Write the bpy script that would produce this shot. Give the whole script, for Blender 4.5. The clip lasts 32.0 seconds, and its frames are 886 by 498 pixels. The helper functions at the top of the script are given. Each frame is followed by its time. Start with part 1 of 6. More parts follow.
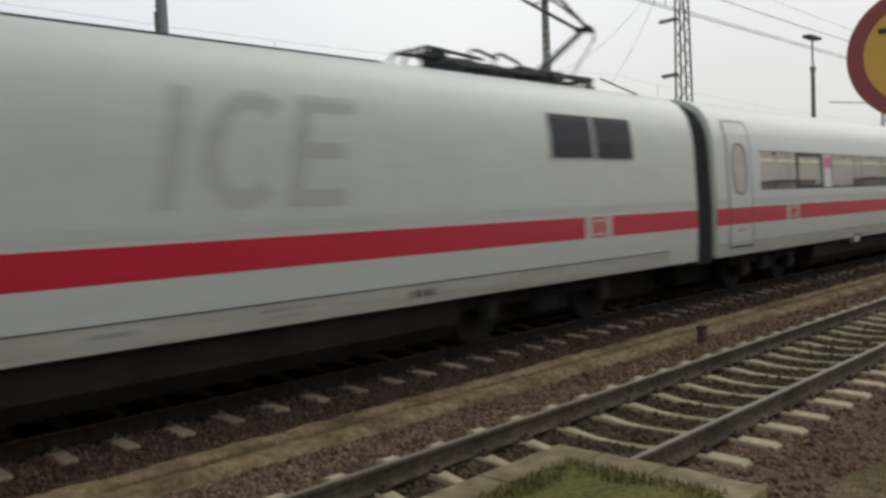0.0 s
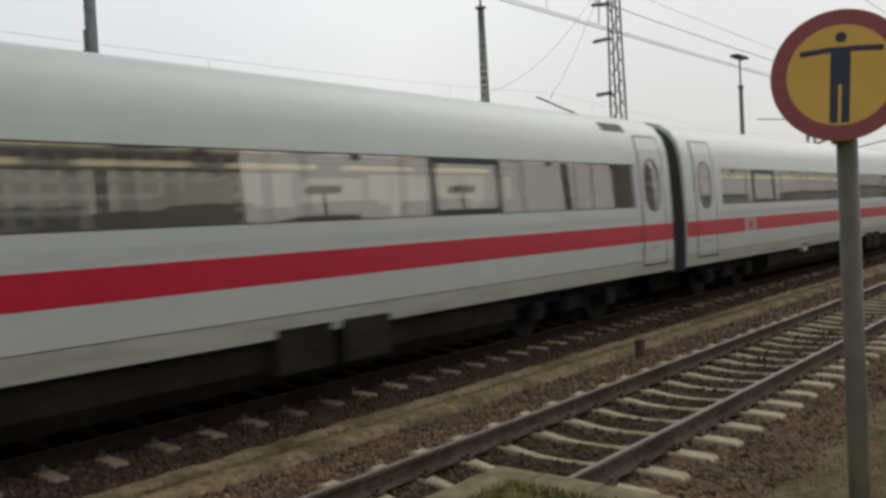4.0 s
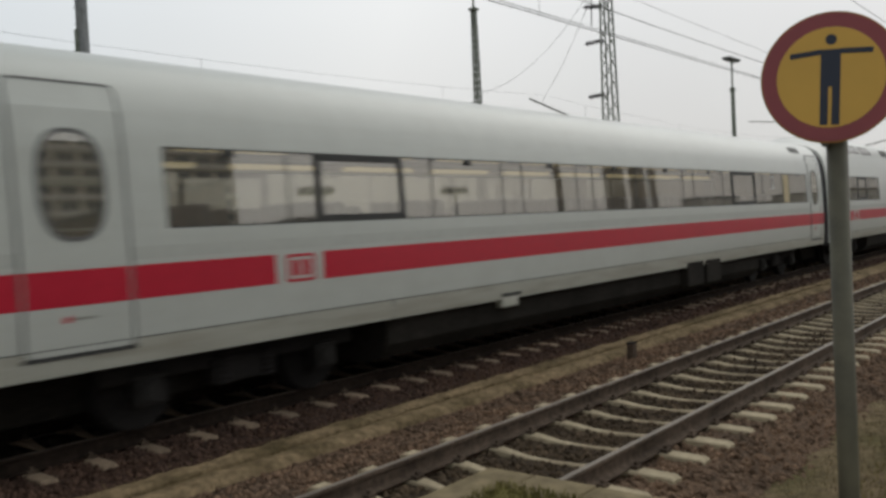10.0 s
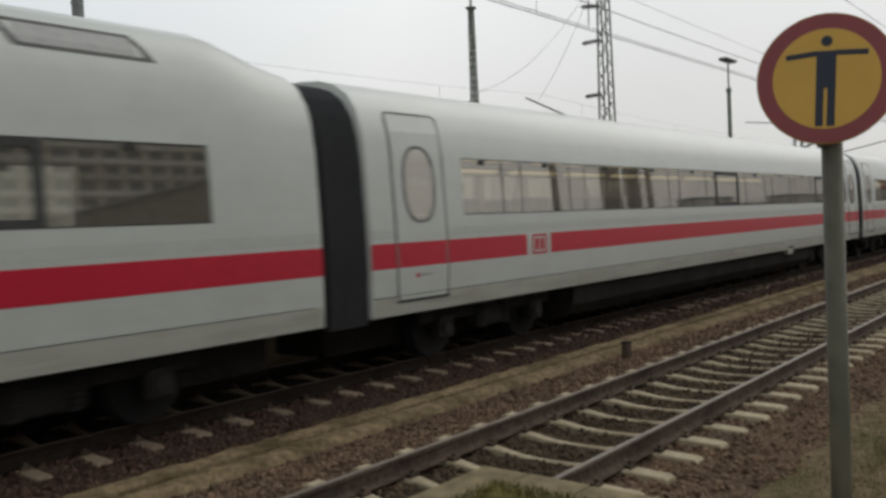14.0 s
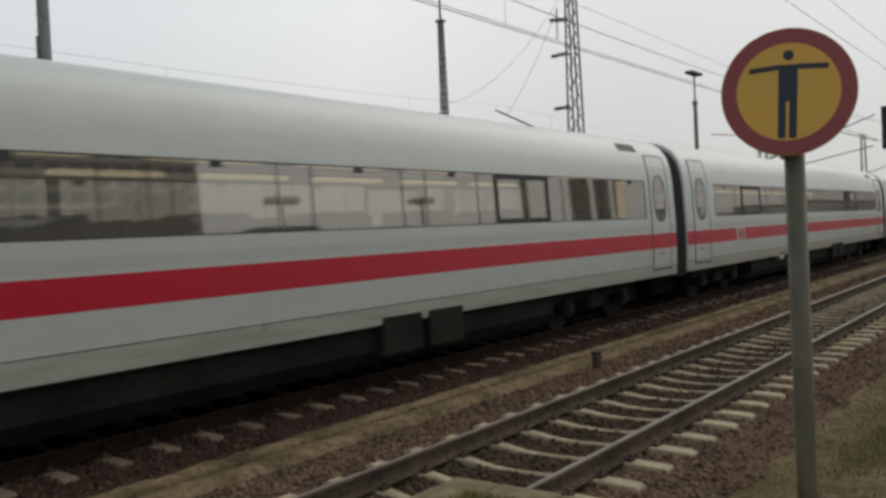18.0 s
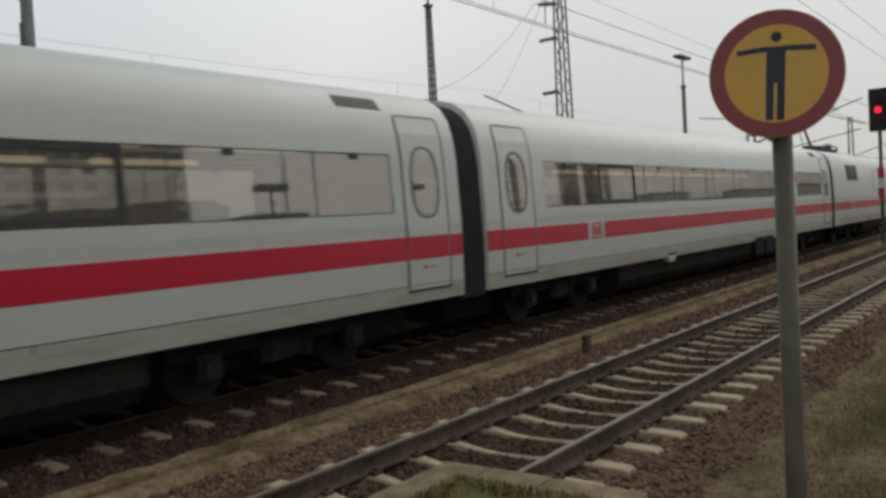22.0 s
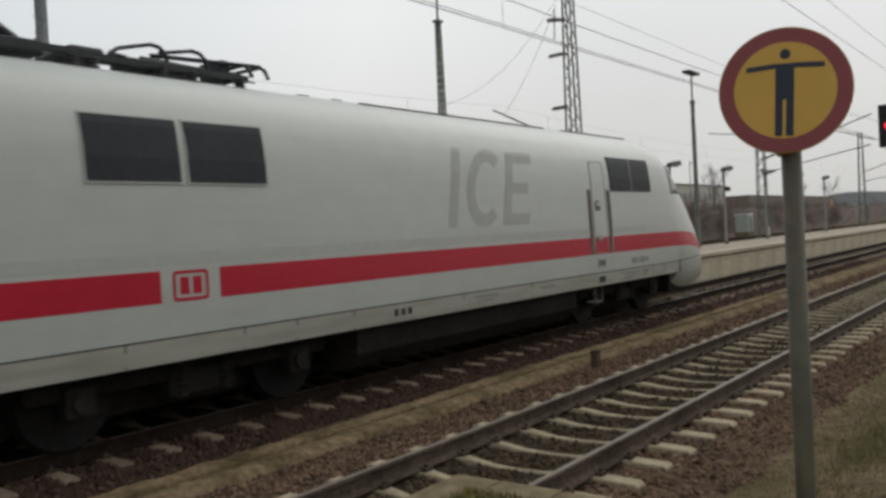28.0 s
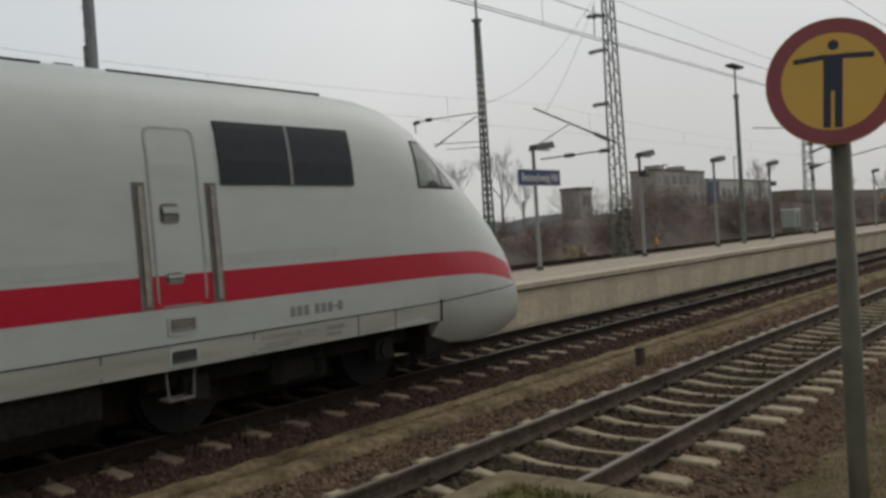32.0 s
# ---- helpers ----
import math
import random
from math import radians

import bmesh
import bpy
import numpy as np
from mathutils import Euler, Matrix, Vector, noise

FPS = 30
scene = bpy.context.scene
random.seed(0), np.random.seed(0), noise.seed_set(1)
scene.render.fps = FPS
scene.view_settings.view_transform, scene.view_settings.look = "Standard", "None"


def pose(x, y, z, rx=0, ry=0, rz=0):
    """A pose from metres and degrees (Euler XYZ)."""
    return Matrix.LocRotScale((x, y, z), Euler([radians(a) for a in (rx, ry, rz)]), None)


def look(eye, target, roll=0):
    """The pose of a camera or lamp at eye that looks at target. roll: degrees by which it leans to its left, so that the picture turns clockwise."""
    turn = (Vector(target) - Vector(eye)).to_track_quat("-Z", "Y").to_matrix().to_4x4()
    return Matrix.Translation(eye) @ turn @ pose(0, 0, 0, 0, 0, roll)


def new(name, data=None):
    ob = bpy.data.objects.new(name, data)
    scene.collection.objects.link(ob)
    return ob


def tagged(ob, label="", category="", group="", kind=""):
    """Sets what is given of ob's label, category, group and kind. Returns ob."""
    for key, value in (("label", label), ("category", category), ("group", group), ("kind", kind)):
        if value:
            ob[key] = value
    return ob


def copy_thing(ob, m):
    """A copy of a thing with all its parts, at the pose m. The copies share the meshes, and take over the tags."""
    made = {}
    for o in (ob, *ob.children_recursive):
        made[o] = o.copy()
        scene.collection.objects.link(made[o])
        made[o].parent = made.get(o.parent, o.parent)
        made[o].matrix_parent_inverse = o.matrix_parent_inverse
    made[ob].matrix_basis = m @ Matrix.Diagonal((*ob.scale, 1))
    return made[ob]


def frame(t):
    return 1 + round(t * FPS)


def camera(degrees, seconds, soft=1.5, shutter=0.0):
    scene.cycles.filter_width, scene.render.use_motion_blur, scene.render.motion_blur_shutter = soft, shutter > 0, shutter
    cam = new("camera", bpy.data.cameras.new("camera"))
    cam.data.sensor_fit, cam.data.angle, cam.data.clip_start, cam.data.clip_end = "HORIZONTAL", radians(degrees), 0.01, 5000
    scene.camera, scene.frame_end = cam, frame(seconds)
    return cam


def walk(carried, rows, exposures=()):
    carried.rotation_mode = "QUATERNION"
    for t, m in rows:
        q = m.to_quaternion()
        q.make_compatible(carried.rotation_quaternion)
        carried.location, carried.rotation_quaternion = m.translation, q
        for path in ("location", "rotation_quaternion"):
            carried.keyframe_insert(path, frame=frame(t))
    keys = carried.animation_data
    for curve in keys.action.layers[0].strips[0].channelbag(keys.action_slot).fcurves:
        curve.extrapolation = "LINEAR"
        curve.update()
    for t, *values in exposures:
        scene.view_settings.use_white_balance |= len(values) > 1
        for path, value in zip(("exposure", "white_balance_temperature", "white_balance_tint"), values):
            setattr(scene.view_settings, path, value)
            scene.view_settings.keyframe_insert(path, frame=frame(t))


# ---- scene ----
# World: x runs along the tracks, y across them away from the viewer, z up from the sleeper tops.
cam = camera(55.46, 32.0, soft=3.2, shutter=0.3)
PATH = [
    (0, pose(-0.022, 0.009, 2.217, 87.22, 2.35, -46.01)),
    (0.5, pose(-0.017, 0.011, 2.220, 86.88, 2.01, -46.53)),
    (1, pose(-0.010, 0.013, 2.224, 86.47, 1.65, -47.34)),
    (1.5, pose(-0.002, 0.015, 2.227, 87.41, 1.54, -47.88)),
    (2, pose(0.006, 0.017, 2.230, 87.70, 2.23, -48.95)),
    (2.5, pose(0.012, 0.018, 2.233, 87.89, 2.68, -49.54)),
    (4.5, pose(0.024, 0.017, 2.236, 88.37, 2.89, -50.24)),
    (5, pose(0.024, 0.017, 2.236, 88.63, 2.74, -50.56)),
    (5.5, pose(0.024, 0.017, 2.236, 88.61, 3.17, -50.64)),
    (6, pose(0.025, 0.016, 2.236, 88.66, 2.93, -50.47)),
    (6.5, pose(0.026, 0.016, 2.236, 88.72, 3.01, -50.49)),
    (7, pose(0.027, 0.016, 2.236, 88.69, 2.65, -50.71)),
    (7.5, pose(0.030, 0.017, 2.237, 88.64, 2.83, -50.49)),
    (8, pose(0.033, 0.017, 2.237, 88.65, 3.26, -50.52)),
    (8.5, pose(0.036, 0.017, 2.237, 88.29, 2.89, -51.13)),
    (9, pose(0.036, 0.018, 2.237, 87.94, 3.44, -50.77)),
    (9.5, pose(0.036, 0.017, 2.236, 87.80, 2.91, -50.42)),
    (10, pose(0.035, 0.017, 2.235, 88.28, 2.88, -50.54)),
    (10.5, pose(0.034, 0.016, 2.235, 88.14, 3.00, -50.49)),
    (11, pose(0.034, 0.015, 2.234, 88.15, 2.50, -50.84)),
    (11.5, pose(0.035, 0.015, 2.233, 88.12, 2.44, -50.66)),
    (12, pose(0.035, 0.015, 2.233, 87.88, 2.72, -50.97)),
    (12.5, pose(0.036, 0.015, 2.233, 88.15, 2.85, -51.39)),
    (13, pose(0.036, 0.016, 2.234, 88.54, 2.30, -50.78)),
    (13.5, pose(0.035, 0.016, 2.234, 88.21, 2.38, -50.78)),
    (15.5, pose(0.017, 0.008, 2.235, 88.12, 2.89, -51.19)),
    (16, pose(0.016, 0.008, 2.235, 87.84, 2.49, -52.16)),
    (16.5, pose(0.017, 0.007, 2.234, 88.36, 2.69, -52.12)),
    (17, pose(0.017, 0.006, 2.233, 87.75, 2.07, -53.03)),
    (17.5, pose(0.017, 0.006, 2.232, 87.99, 2.44, -53.37)),
    (18, pose(0.016, 0.006, 2.232, 88.89, 2.73, -52.82)),
    (18.5, pose(0.015, 0.005, 2.231, 89.16, 2.46, -52.74)),
    (19, pose(0.015, 0.005, 2.230, 88.87, 2.88, -52.28)),
    (19.5, pose(0.016, 0.006, 2.229, 88.83, 2.92, -52.92)),
    (20, pose(0.017, 0.006, 2.228, 88.11, 3.16, -53.15)),
    (20.5, pose(0.019, 0.007, 2.227, 88.10, 3.05, -53.08)),
    (21, pose(0.021, 0.008, 2.227, 88.11, 3.21, -53.32)),
    (21.5, pose(0.022, 0.008, 2.227, 87.83, 3.08, -53.57)),
    (22, pose(0.022, 0.008, 2.227, 87.90, 3.16, -53.54)),
    (22.5, pose(0.023, 0.008, 2.228, 88.14, 3.20, -53.83)),
    (23, pose(0.023, 0.008, 2.228, 87.99, 3.04, -53.69)),
    (23.5, pose(0.023, 0.009, 2.228, 88.09, 3.08, -53.76)),
    (24, pose(0.024, 0.009, 2.229, 88.06, 2.91, -53.83)),
    (24.5, pose(0.025, 0.010, 2.229, 88.05, 3.03, -53.50)),
    (25, pose(0.025, 0.010, 2.229, 87.98, 3.18, -53.40)),
    (25.5, pose(0.024, 0.009, 2.229, 88.11, 2.99, -53.76)),
    (27.5, pose(-0.008, -0.001, 2.226, 88.50, 2.97, -53.53)),
    (28, pose(-0.016, -0.003, 2.225, 88.91, 2.96, -52.96)),
    (28.5, pose(-0.025, -0.005, 2.223, 88.47, 3.26, -52.51)),
    (29, pose(-0.035, -0.008, 2.221, 88.39, 2.97, -52.58)),
    (29.5, pose(-0.045, -0.010, 2.220, 88.52, 3.09, -52.22)),
    (30, pose(-0.053, -0.011, 2.218, 88.68, 2.95, -51.59)),
    (30.5, pose(-0.057, -0.011, 2.217, 88.44, 3.38, -51.14)),
    (31, pose(-0.060, -0.011, 2.217, 88.39, 3.25, -51.27)),
    (31.5, pose(-0.061, -0.011, 2.217, 88.97, 3.51, -50.57)),
    (32, pose(-0.061, -0.010, 2.217, 89.02, 3.63, -50.19)),

]
walk(cam, PATH, exposures=[(0, 0.33), (2, 0.28), (5, 0.2), (6, 0.15), (9, 0.07), (10, 0.18), (12, 0.26), (13, 0.2), (16, 0.2), (17, 0.21), (19, 0.0), (23, 0.08), (25, 0.12), (28, 0.15), (29, 0.15), (30, 0.1), (31, 0.05), (32, -0.04)])

TRACK_NEAR, TRACK_TRAIN, TRACK_FAR = 4.32, 9.26, 18.9
RAIL_TOP = 0.172
PITCH = 26.4
TRAVEL = [(0, -15.39), (1, 5.09), (2, 24.88), (3, 43.88), (4, 62.13), (5, 79.64), (6, 96.44), (7, 112.46), (8, 127.82),
          (9, 142.18), (10, 155.98), (11, 168.85), (12, 181.08), (13, 192.62), (14, 203.70), (15, 214.40), (16, 224.80),
          (17, 234.84), (18, 244.34), (19, 253.58), (20, 262.70), (21, 271.10), (22, 279.20), (23, 286.93), (24, 293.80),
          (24.5, 297.05), (25, 300.2), (25.5, 303.07), (26, 305.84), (26.5, 308.47), (27, 310.93), (27.5, 313.26), (28, 315.38), (29, 319.05), (30, 321.99), (31, 324.32), (32, 326.03)]
TAIL = 0.4  # how much longer a power car's rear end is than a coach's

# ---- sky and sun: a bright overcast day ----
world = bpy.data.worlds.new("overcast_sky")
scene.world = world
world.use_nodes = True
wn = world.node_tree.nodes
wl = world.node_tree.links
sky = wn.new("ShaderNodeTexSky")
sky.sky_type, sky.sun_disc = "NISHITA", False
sky.sun_elevation, sky.sun_rotation = radians(44), radians(100)
sky.dust_density = 4.0
sky_grey = wn.new("ShaderNodeHueSaturation")
sky_grey.inputs["Saturation"].default_value = 0.25
sky_grey.inputs["Value"].default_value = 0.09
wl.new(sky.outputs["Color"], sky_grey.inputs["Color"])
coord = wn.new("ShaderNodeTexCoord")
split = wn.new("ShaderNodeSeparateXYZ")
wl.new(coord.outputs["Generated"], split.inputs[0])
ramp = wn.new("ShaderNodeValToRGB")
ramp.color_ramp.elements[0].position, ramp.color_ramp.elements[0].color = 0.0, (0.60, 0.60, 0.585, 1)
ramp.color_ramp.elements[1].position, ramp.color_ramp.elements[1].color = 1.0, (0.64, 0.655, 0.67, 1)
e = ramp.color_ramp.elements.new(0.25)
e.color = (0.72, 0.73, 0.735, 1)
e = ramp.color_ramp.elements.new(0.09)
e.color = (0.62, 0.62, 0.61, 1)
wl.new(split.outputs["Z"], ramp.inputs["Fac"])
cloud = wn.new("ShaderNodeTexNoise")
cloud.inputs["Scale"].default_value, cloud.inputs["Detail"].default_value = 1.6, 3.0
cloud_amount = wn.new("ShaderNodeMapRange")
cloud_amount.inputs["To Min"].default_value, cloud_amount.inputs["To Max"].default_value = 0.90, 1.10
wl.new(coord.outputs["Generated"], cloud.inputs["Vector"])
wl.new(cloud.outputs["Fac"], cloud_amount.inputs["Value"])
clouded = wn.new("ShaderNodeVectorMath")
clouded.operation = "SCALE"
wl.new(ramp.outputs["Color"], clouded.inputs[0])
wl.new(cloud_amount.outputs["Result"], clouded.inputs["Scale"])
blend = wn.new("ShaderNodeMixRGB")
blend.inputs["Fac"].default_value = 0.88
wl.new(sky_grey.outputs["Color"], blend.inputs[1])
glow = wn.new("ShaderNodeMapRange")
glow.inputs["From Min"].default_value, glow.inputs["From Max"].default_value = -1.0, 1.0
wl.new(split.outputs["X"], glow.inputs["Value"])
glow_ramp = wn.new("ShaderNodeValToRGB")
glow_ramp.color_ramp.elements[0].color = (0.60, 0.61, 0.61, 1)
glow_ramp.color_ramp.elements[1].color = (0.93, 0.925, 0.925, 1)
e = glow_ramp.color_ramp.elements.new(0.68)
e.color = (0.90, 0.945, 0.975, 1)
e = glow_ramp.color_ramp.elements.new(0.86)
e.color = (1.10, 1.10, 1.09, 1)
wl.new(glow.outputs["Result"], glow_ramp.inputs["Fac"])
lit = wn.new("ShaderNodeVectorMath")
lit.operation = "MULTIPLY"
wl.new(clouded.outputs[0], lit.inputs[0])
wl.new(glow_ramp.outputs["Color"], lit.inputs[1])
wl.new(lit.outputs[0], blend.inputs[2])
wl.new(blend.outputs[0], wn["Background"].inputs["Color"])
wn["Background"].inputs["Strength"].default_value = 1.0

sun_data = bpy.data.lights.new("sun", "SUN")
sun_data.energy, sun_data.angle, sun_data.color = 0.5, radians(60), (1.0, 0.96, 0.9)
sun = new("sun", sun_data)
sun.matrix_world = look((26, -6, 26), (0, 0, 0))


# ---- materials ----
def material(name, base, rough=0.8, metal=0.0, vary=0.25, grain=8.0, fine=60.0, bump=0.3, depth=0.01, spec=0.5,
             second=None, patch=1.2, random_shade=0.0, emit=0.0):
    """A surface with broad patches and fine grain; second: the colour of the patches."""
    m = bpy.data.materials.new(name)
    m.use_nodes = True
    n, l = m.node_tree.nodes, m.node_tree.links
    b = n["Principled BSDF"]
    b.inputs["Metallic"].default_value = metal
    b.inputs["Specular IOR Level"].default_value = spec
    tc = n.new("ShaderNodeTexCoord")
    big = n.new("ShaderNodeTexNoise")
    big.inputs["Scale"].default_value, big.inputs["Detail"].default_value = patch, 5.0
    small = n.new("ShaderNodeTexNoise")
    small.inputs["Scale"].default_value, small.inputs["Detail"].default_value = grain, 6.0
    for t in (big, small):
        l.new(tc.outputs["Object"], t.inputs["Vector"])
    mix = n.new("ShaderNodeMixRGB")
    mix.inputs[1].default_value = (*base, 1)
    mix.inputs[2].default_value = (*(second or [c * (1 - vary) for c in base]), 1)
    edge = n.new("ShaderNodeMapRange")
    edge.inputs["From Min"].default_value, edge.inputs["From Max"].default_value = 0.42, 0.68
    l.new(big.outputs["Fac"], edge.inputs["Value"])
    l.new(edge.outputs["Result"], mix.inputs["Fac"])
    tone = n.new("ShaderNodeMapRange")
    tone.inputs["To Min"].default_value, tone.inputs["To Max"].default_value = 1 - vary, 1 + vary
    tone.inputs["From Min"].default_value, tone.inputs["From Max"].default_value = 0.3, 0.7
    l.new(small.outputs["Fac"], tone.inputs["Value"])
    scale = n.new("ShaderNodeVectorMath")
    scale.operation = "SCALE"
    l.new(mix.outputs[0], scale.inputs[0])
    l.new(tone.outputs["Result"], scale.inputs["Scale"])
    last = scale.outputs[0]
    if random_shade:
        info = n.new("ShaderNodeObjectInfo")
        geo = n.new("ShaderNodeNewGeometry")
        add = n.new("ShaderNodeMath")
        add.operation = "ADD"
        l.new(info.outputs["Random"], add.inputs[0])
        l.new(geo.outputs["Random Per Island"], add.inputs[1])
        frac = n.new("ShaderNodeMath")
        frac.operation = "FRACT"
        l.new(add.outputs[0], frac.inputs[0])
        rr = n.new("ShaderNodeMapRange")
        rr.inputs["To Min"].default_value, rr.inputs["To Max"].default_value = 1 - random_shade, 1 + random_shade
        l.new(frac.outputs[0], rr.inputs["Value"])
        s2 = n.new("ShaderNodeVectorMath")
        s2.operation = "SCALE"
        l.new(last, s2.inputs[0])
        l.new(rr.outputs["Result"], s2.inputs["Scale"])
        last = s2.outputs[0]
    l.new(last, b.inputs["Base Color"])
    rg = n.new("ShaderNodeMapRange")
    rg.inputs["To Min"].default_value, rg.inputs["To Max"].default_value = max(rough - 0.1, 0.02), min(rough + 0.1, 1)
    l.new(small.outputs["Fac"], rg.inputs["Value"])
    l.new(rg.outputs["Result"], b.inputs["Roughness"])
    if bump:
        tiny = n.new("ShaderNodeTexNoise")
        tiny.inputs["Scale"].default_value, tiny.inputs["Detail"].default_value = fine, 4.0
        l.new(tc.outputs["Object"], tiny.inputs["Vector"])
        bp = n.new("ShaderNodeBump")
        bp.inputs["Strength"].default_value, bp.inputs["Distance"].default_value = bump, depth
        l.new(tiny.outputs["Fac"], bp.inputs["Height"])
        l.new(bp.outputs["Normal"], b.inputs["Normal"])
    if emit:
        b.inputs["Emission Color"].default_value = (*base, 1)
        b.inputs["Emission Strength"].default_value = emit
    return m


def window_glass(name, reflect, tint):
    """Coated window glass: part mirror, part dark see-through, under a diffuse veil that lifts its darks."""
    m = bpy.data.materials.new(name)
    m.use_nodes = True
    n, l = m.node_tree.nodes, m.node_tree.links
    n.remove(n["Principled BSDF"])
    gl = n.new("ShaderNodeBsdfGlossy")
    gl.inputs["Color"].default_value = (0.86, 0.81, 0.75, 1)
    gl.inputs["Roughness"].default_value = 0.03
    tr = n.new("ShaderNodeBsdfTransparent")
    tr.inputs["Color"].default_value = (*tint, 1)
    mx = n.new("ShaderNodeMixShader")
    mx.inputs["Fac"].default_value = reflect
    l.new(tr.outputs[0], mx.inputs[1])
    l.new(gl.outputs[0], mx.inputs[2])
    # even diffuse layer added to brighten the dark parts of the panes
    veil = n.new("ShaderNodeBsdfDiffuse")
    veil.inputs["Color"].default_value = (0.46, 0.44, 0.37, 1)
    film = n.new("ShaderNodeMixShader")
    film.inputs["Fac"].default_value = 0.13
    l.new(mx.outputs[0], film.inputs[1])
    l.new(veil.outputs[0], film.inputs[2])
    l.new(film.outputs[0], n["Material Output"].inputs["Surface"])
    return m


def train_paint(name, base, dirt, amount):
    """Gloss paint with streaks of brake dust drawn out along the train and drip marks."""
    m = material(name, base, rough=0.38, vary=0.035, grain=3.0, bump=0.0, patch=0.5)
    n, l = m.node_tree.nodes, m.node_tree.links
    b = n["Principled BSDF"]
    src = b.inputs["Base Color"].links[0].from_socket
    tc = n.new("ShaderNodeTexCoord")
    mp = n.new("ShaderNodeMapping")
    mp.inputs["Scale"].default_value = (0.6, 1.0, 5.0)
    l.new(tc.outputs["Object"], mp.inputs["Vector"])
    st = n.new("ShaderNodeTexNoise")
    st.inputs["Scale"].default_value, st.inputs["Detail"].default_value = 1.5, 8.0
    l.new(mp.outputs["Vector"], st.inputs["Vector"])
    rng = n.new("ShaderNodeMapRange")
    rng.inputs["From Min"].default_value, rng.inputs["From Max"].default_value = 0.45, 0.75
    rng.inputs["To Max"].default_value = amount
    l.new(st.outputs["Fac"], rng.inputs["Value"])
    mix = n.new("ShaderNodeMixRGB")
    mix.inputs[2].default_value = (*dirt, 1)
    l.new(rng.outputs["Result"], mix.inputs["Fac"])
    l.new(src, mix.inputs[1])
    l.new(mix.outputs[0], b.inputs["Base Color"])
    b.inputs["Coat Weight"].default_value, b.inputs["Coat Roughness"].default_value, b.inputs["Coat IOR"].default_value = 0.6, 0.3, 1.55
    return m


WHITE = train_paint("train_white_paint", (0.515, 0.535, 0.492), (0.37, 0.36, 0.31), 0.16)
# brown stains are grime; the base is also darkened for dimmer light low down
SKIRT = train_paint("skirt_paint", (0.43, 0.43, 0.37), (0.25, 0.22, 0.165), 0.62)
LINE_GREY = material("pale_grey_band", (0.485, 0.50, 0.46), rough=0.4, vary=0.05, bump=0)
LETTER_GREY = material("letter_grey", (0.415, 0.425, 0.393), rough=0.4, vary=0.05, bump=0)
RED = material("traffic_red_paint", (0.51, 0.013, 0.038), rough=0.34, vary=0.06, bump=0, patch=0.6)
SEAM = material("dark_seam_rubber", (0.05, 0.05, 0.048), rough=0.8, vary=0.2)
DOOR_SEAM = material("grey_door_seal", (0.12, 0.12, 0.115), rough=0.7, vary=0.2)
SOFT_SEAL = material("pale_grey_seal", (0.37, 0.37, 0.34), rough=0.6, vary=0.15)
RAIL_BROWN = material("dusty_handrail", (0.36, 0.325, 0.28), rough=0.55, metal=0.2, vary=0.25, grain=12)
RECESS = material("brown_grey_recess", (0.215, 0.195, 0.17), rough=0.8, vary=0.25)
SMOKY = material("smoky_cab_glass", (0.22, 0.235, 0.205), rough=0.22, vary=0.12, bump=0)
BELLOWS = material("gangway_rubber", (0.028, 0.028, 0.03), rough=0.75, vary=0.25, grain=20)
UNDER = material("underframe_grime", (0.029, 0.026, 0.022), rough=0.95, vary=0.35, grain=14, spec=0.1)
BOGIE = material("bogie_steel", (0.021, 0.019, 0.018), rough=0.85, vary=0.35, grain=20, spec=0.2)
BRIGHT_BOX = material("axle_box_grey", (0.026, 0.024, 0.022), rough=0.7, vary=0.35, grain=18, spec=0.25)
BLACK_GLASS = material("black_window_glass", (0.045, 0.047, 0.053), rough=0.5, vary=0.1, bump=0, spec=0.15)
GRILLE = material("roof_grille_grey", (0.12, 0.12, 0.11), rough=0.7, vary=0.2)
GLASS = window_glass("coated_window_glass", 0.31, (0.58, 0.57, 0.51))
DARK_GLASS = window_glass("cab_glass", 0.45, (0.40, 0.42, 0.42))
INTERIOR = material("cabin_lining", (0.34, 0.32, 0.28), rough=0.8, vary=0.15)
SEAT = material("seat_cloth", (0.10, 0.11, 0.14), rough=0.95, vary=0.3, grain=40)
CABIN_LIGHT = material("cabin_light_strip", (1.0, 0.85, 0.52), vary=0.02, bump=0, emit=0.34)
BLIND = material("cream_window_blind", (0.62, 0.52, 0.33), rough=0.9, vary=0.1)
YELLOW_BLIND = material("yellow_notice", (0.75, 0.52, 0.05), rough=0.7, vary=0.08)
ROOF_PANE = material("tinted_roof_pane", (0.36, 0.36, 0.34), rough=0.3, vary=0.05, bump=0)
PINK = material("pink_notice", (0.80, 0.14, 0.32), rough=0.6, vary=0.06)
PAPER = material("white_lettering", (0.72, 0.72, 0.70), rough=0.6, vary=0.04, bump=0)
PLATE_GREY = material("stencil_grey", (0.27, 0.27, 0.26), rough=0.6, vary=0.1, bump=0)
FAINT_GREY = material("faint_stencil", (0.33, 0.33, 0.295), rough=0.6, vary=0.15, bump=0)
PANTO = material("pantograph_steel", (0.045, 0.047, 0.05), rough=0.55, metal=0.4, vary=0.2)
PORCELAIN = material("brown_insulator", (0.05, 0.045, 0.05), rough=0.3, vary=0.2)

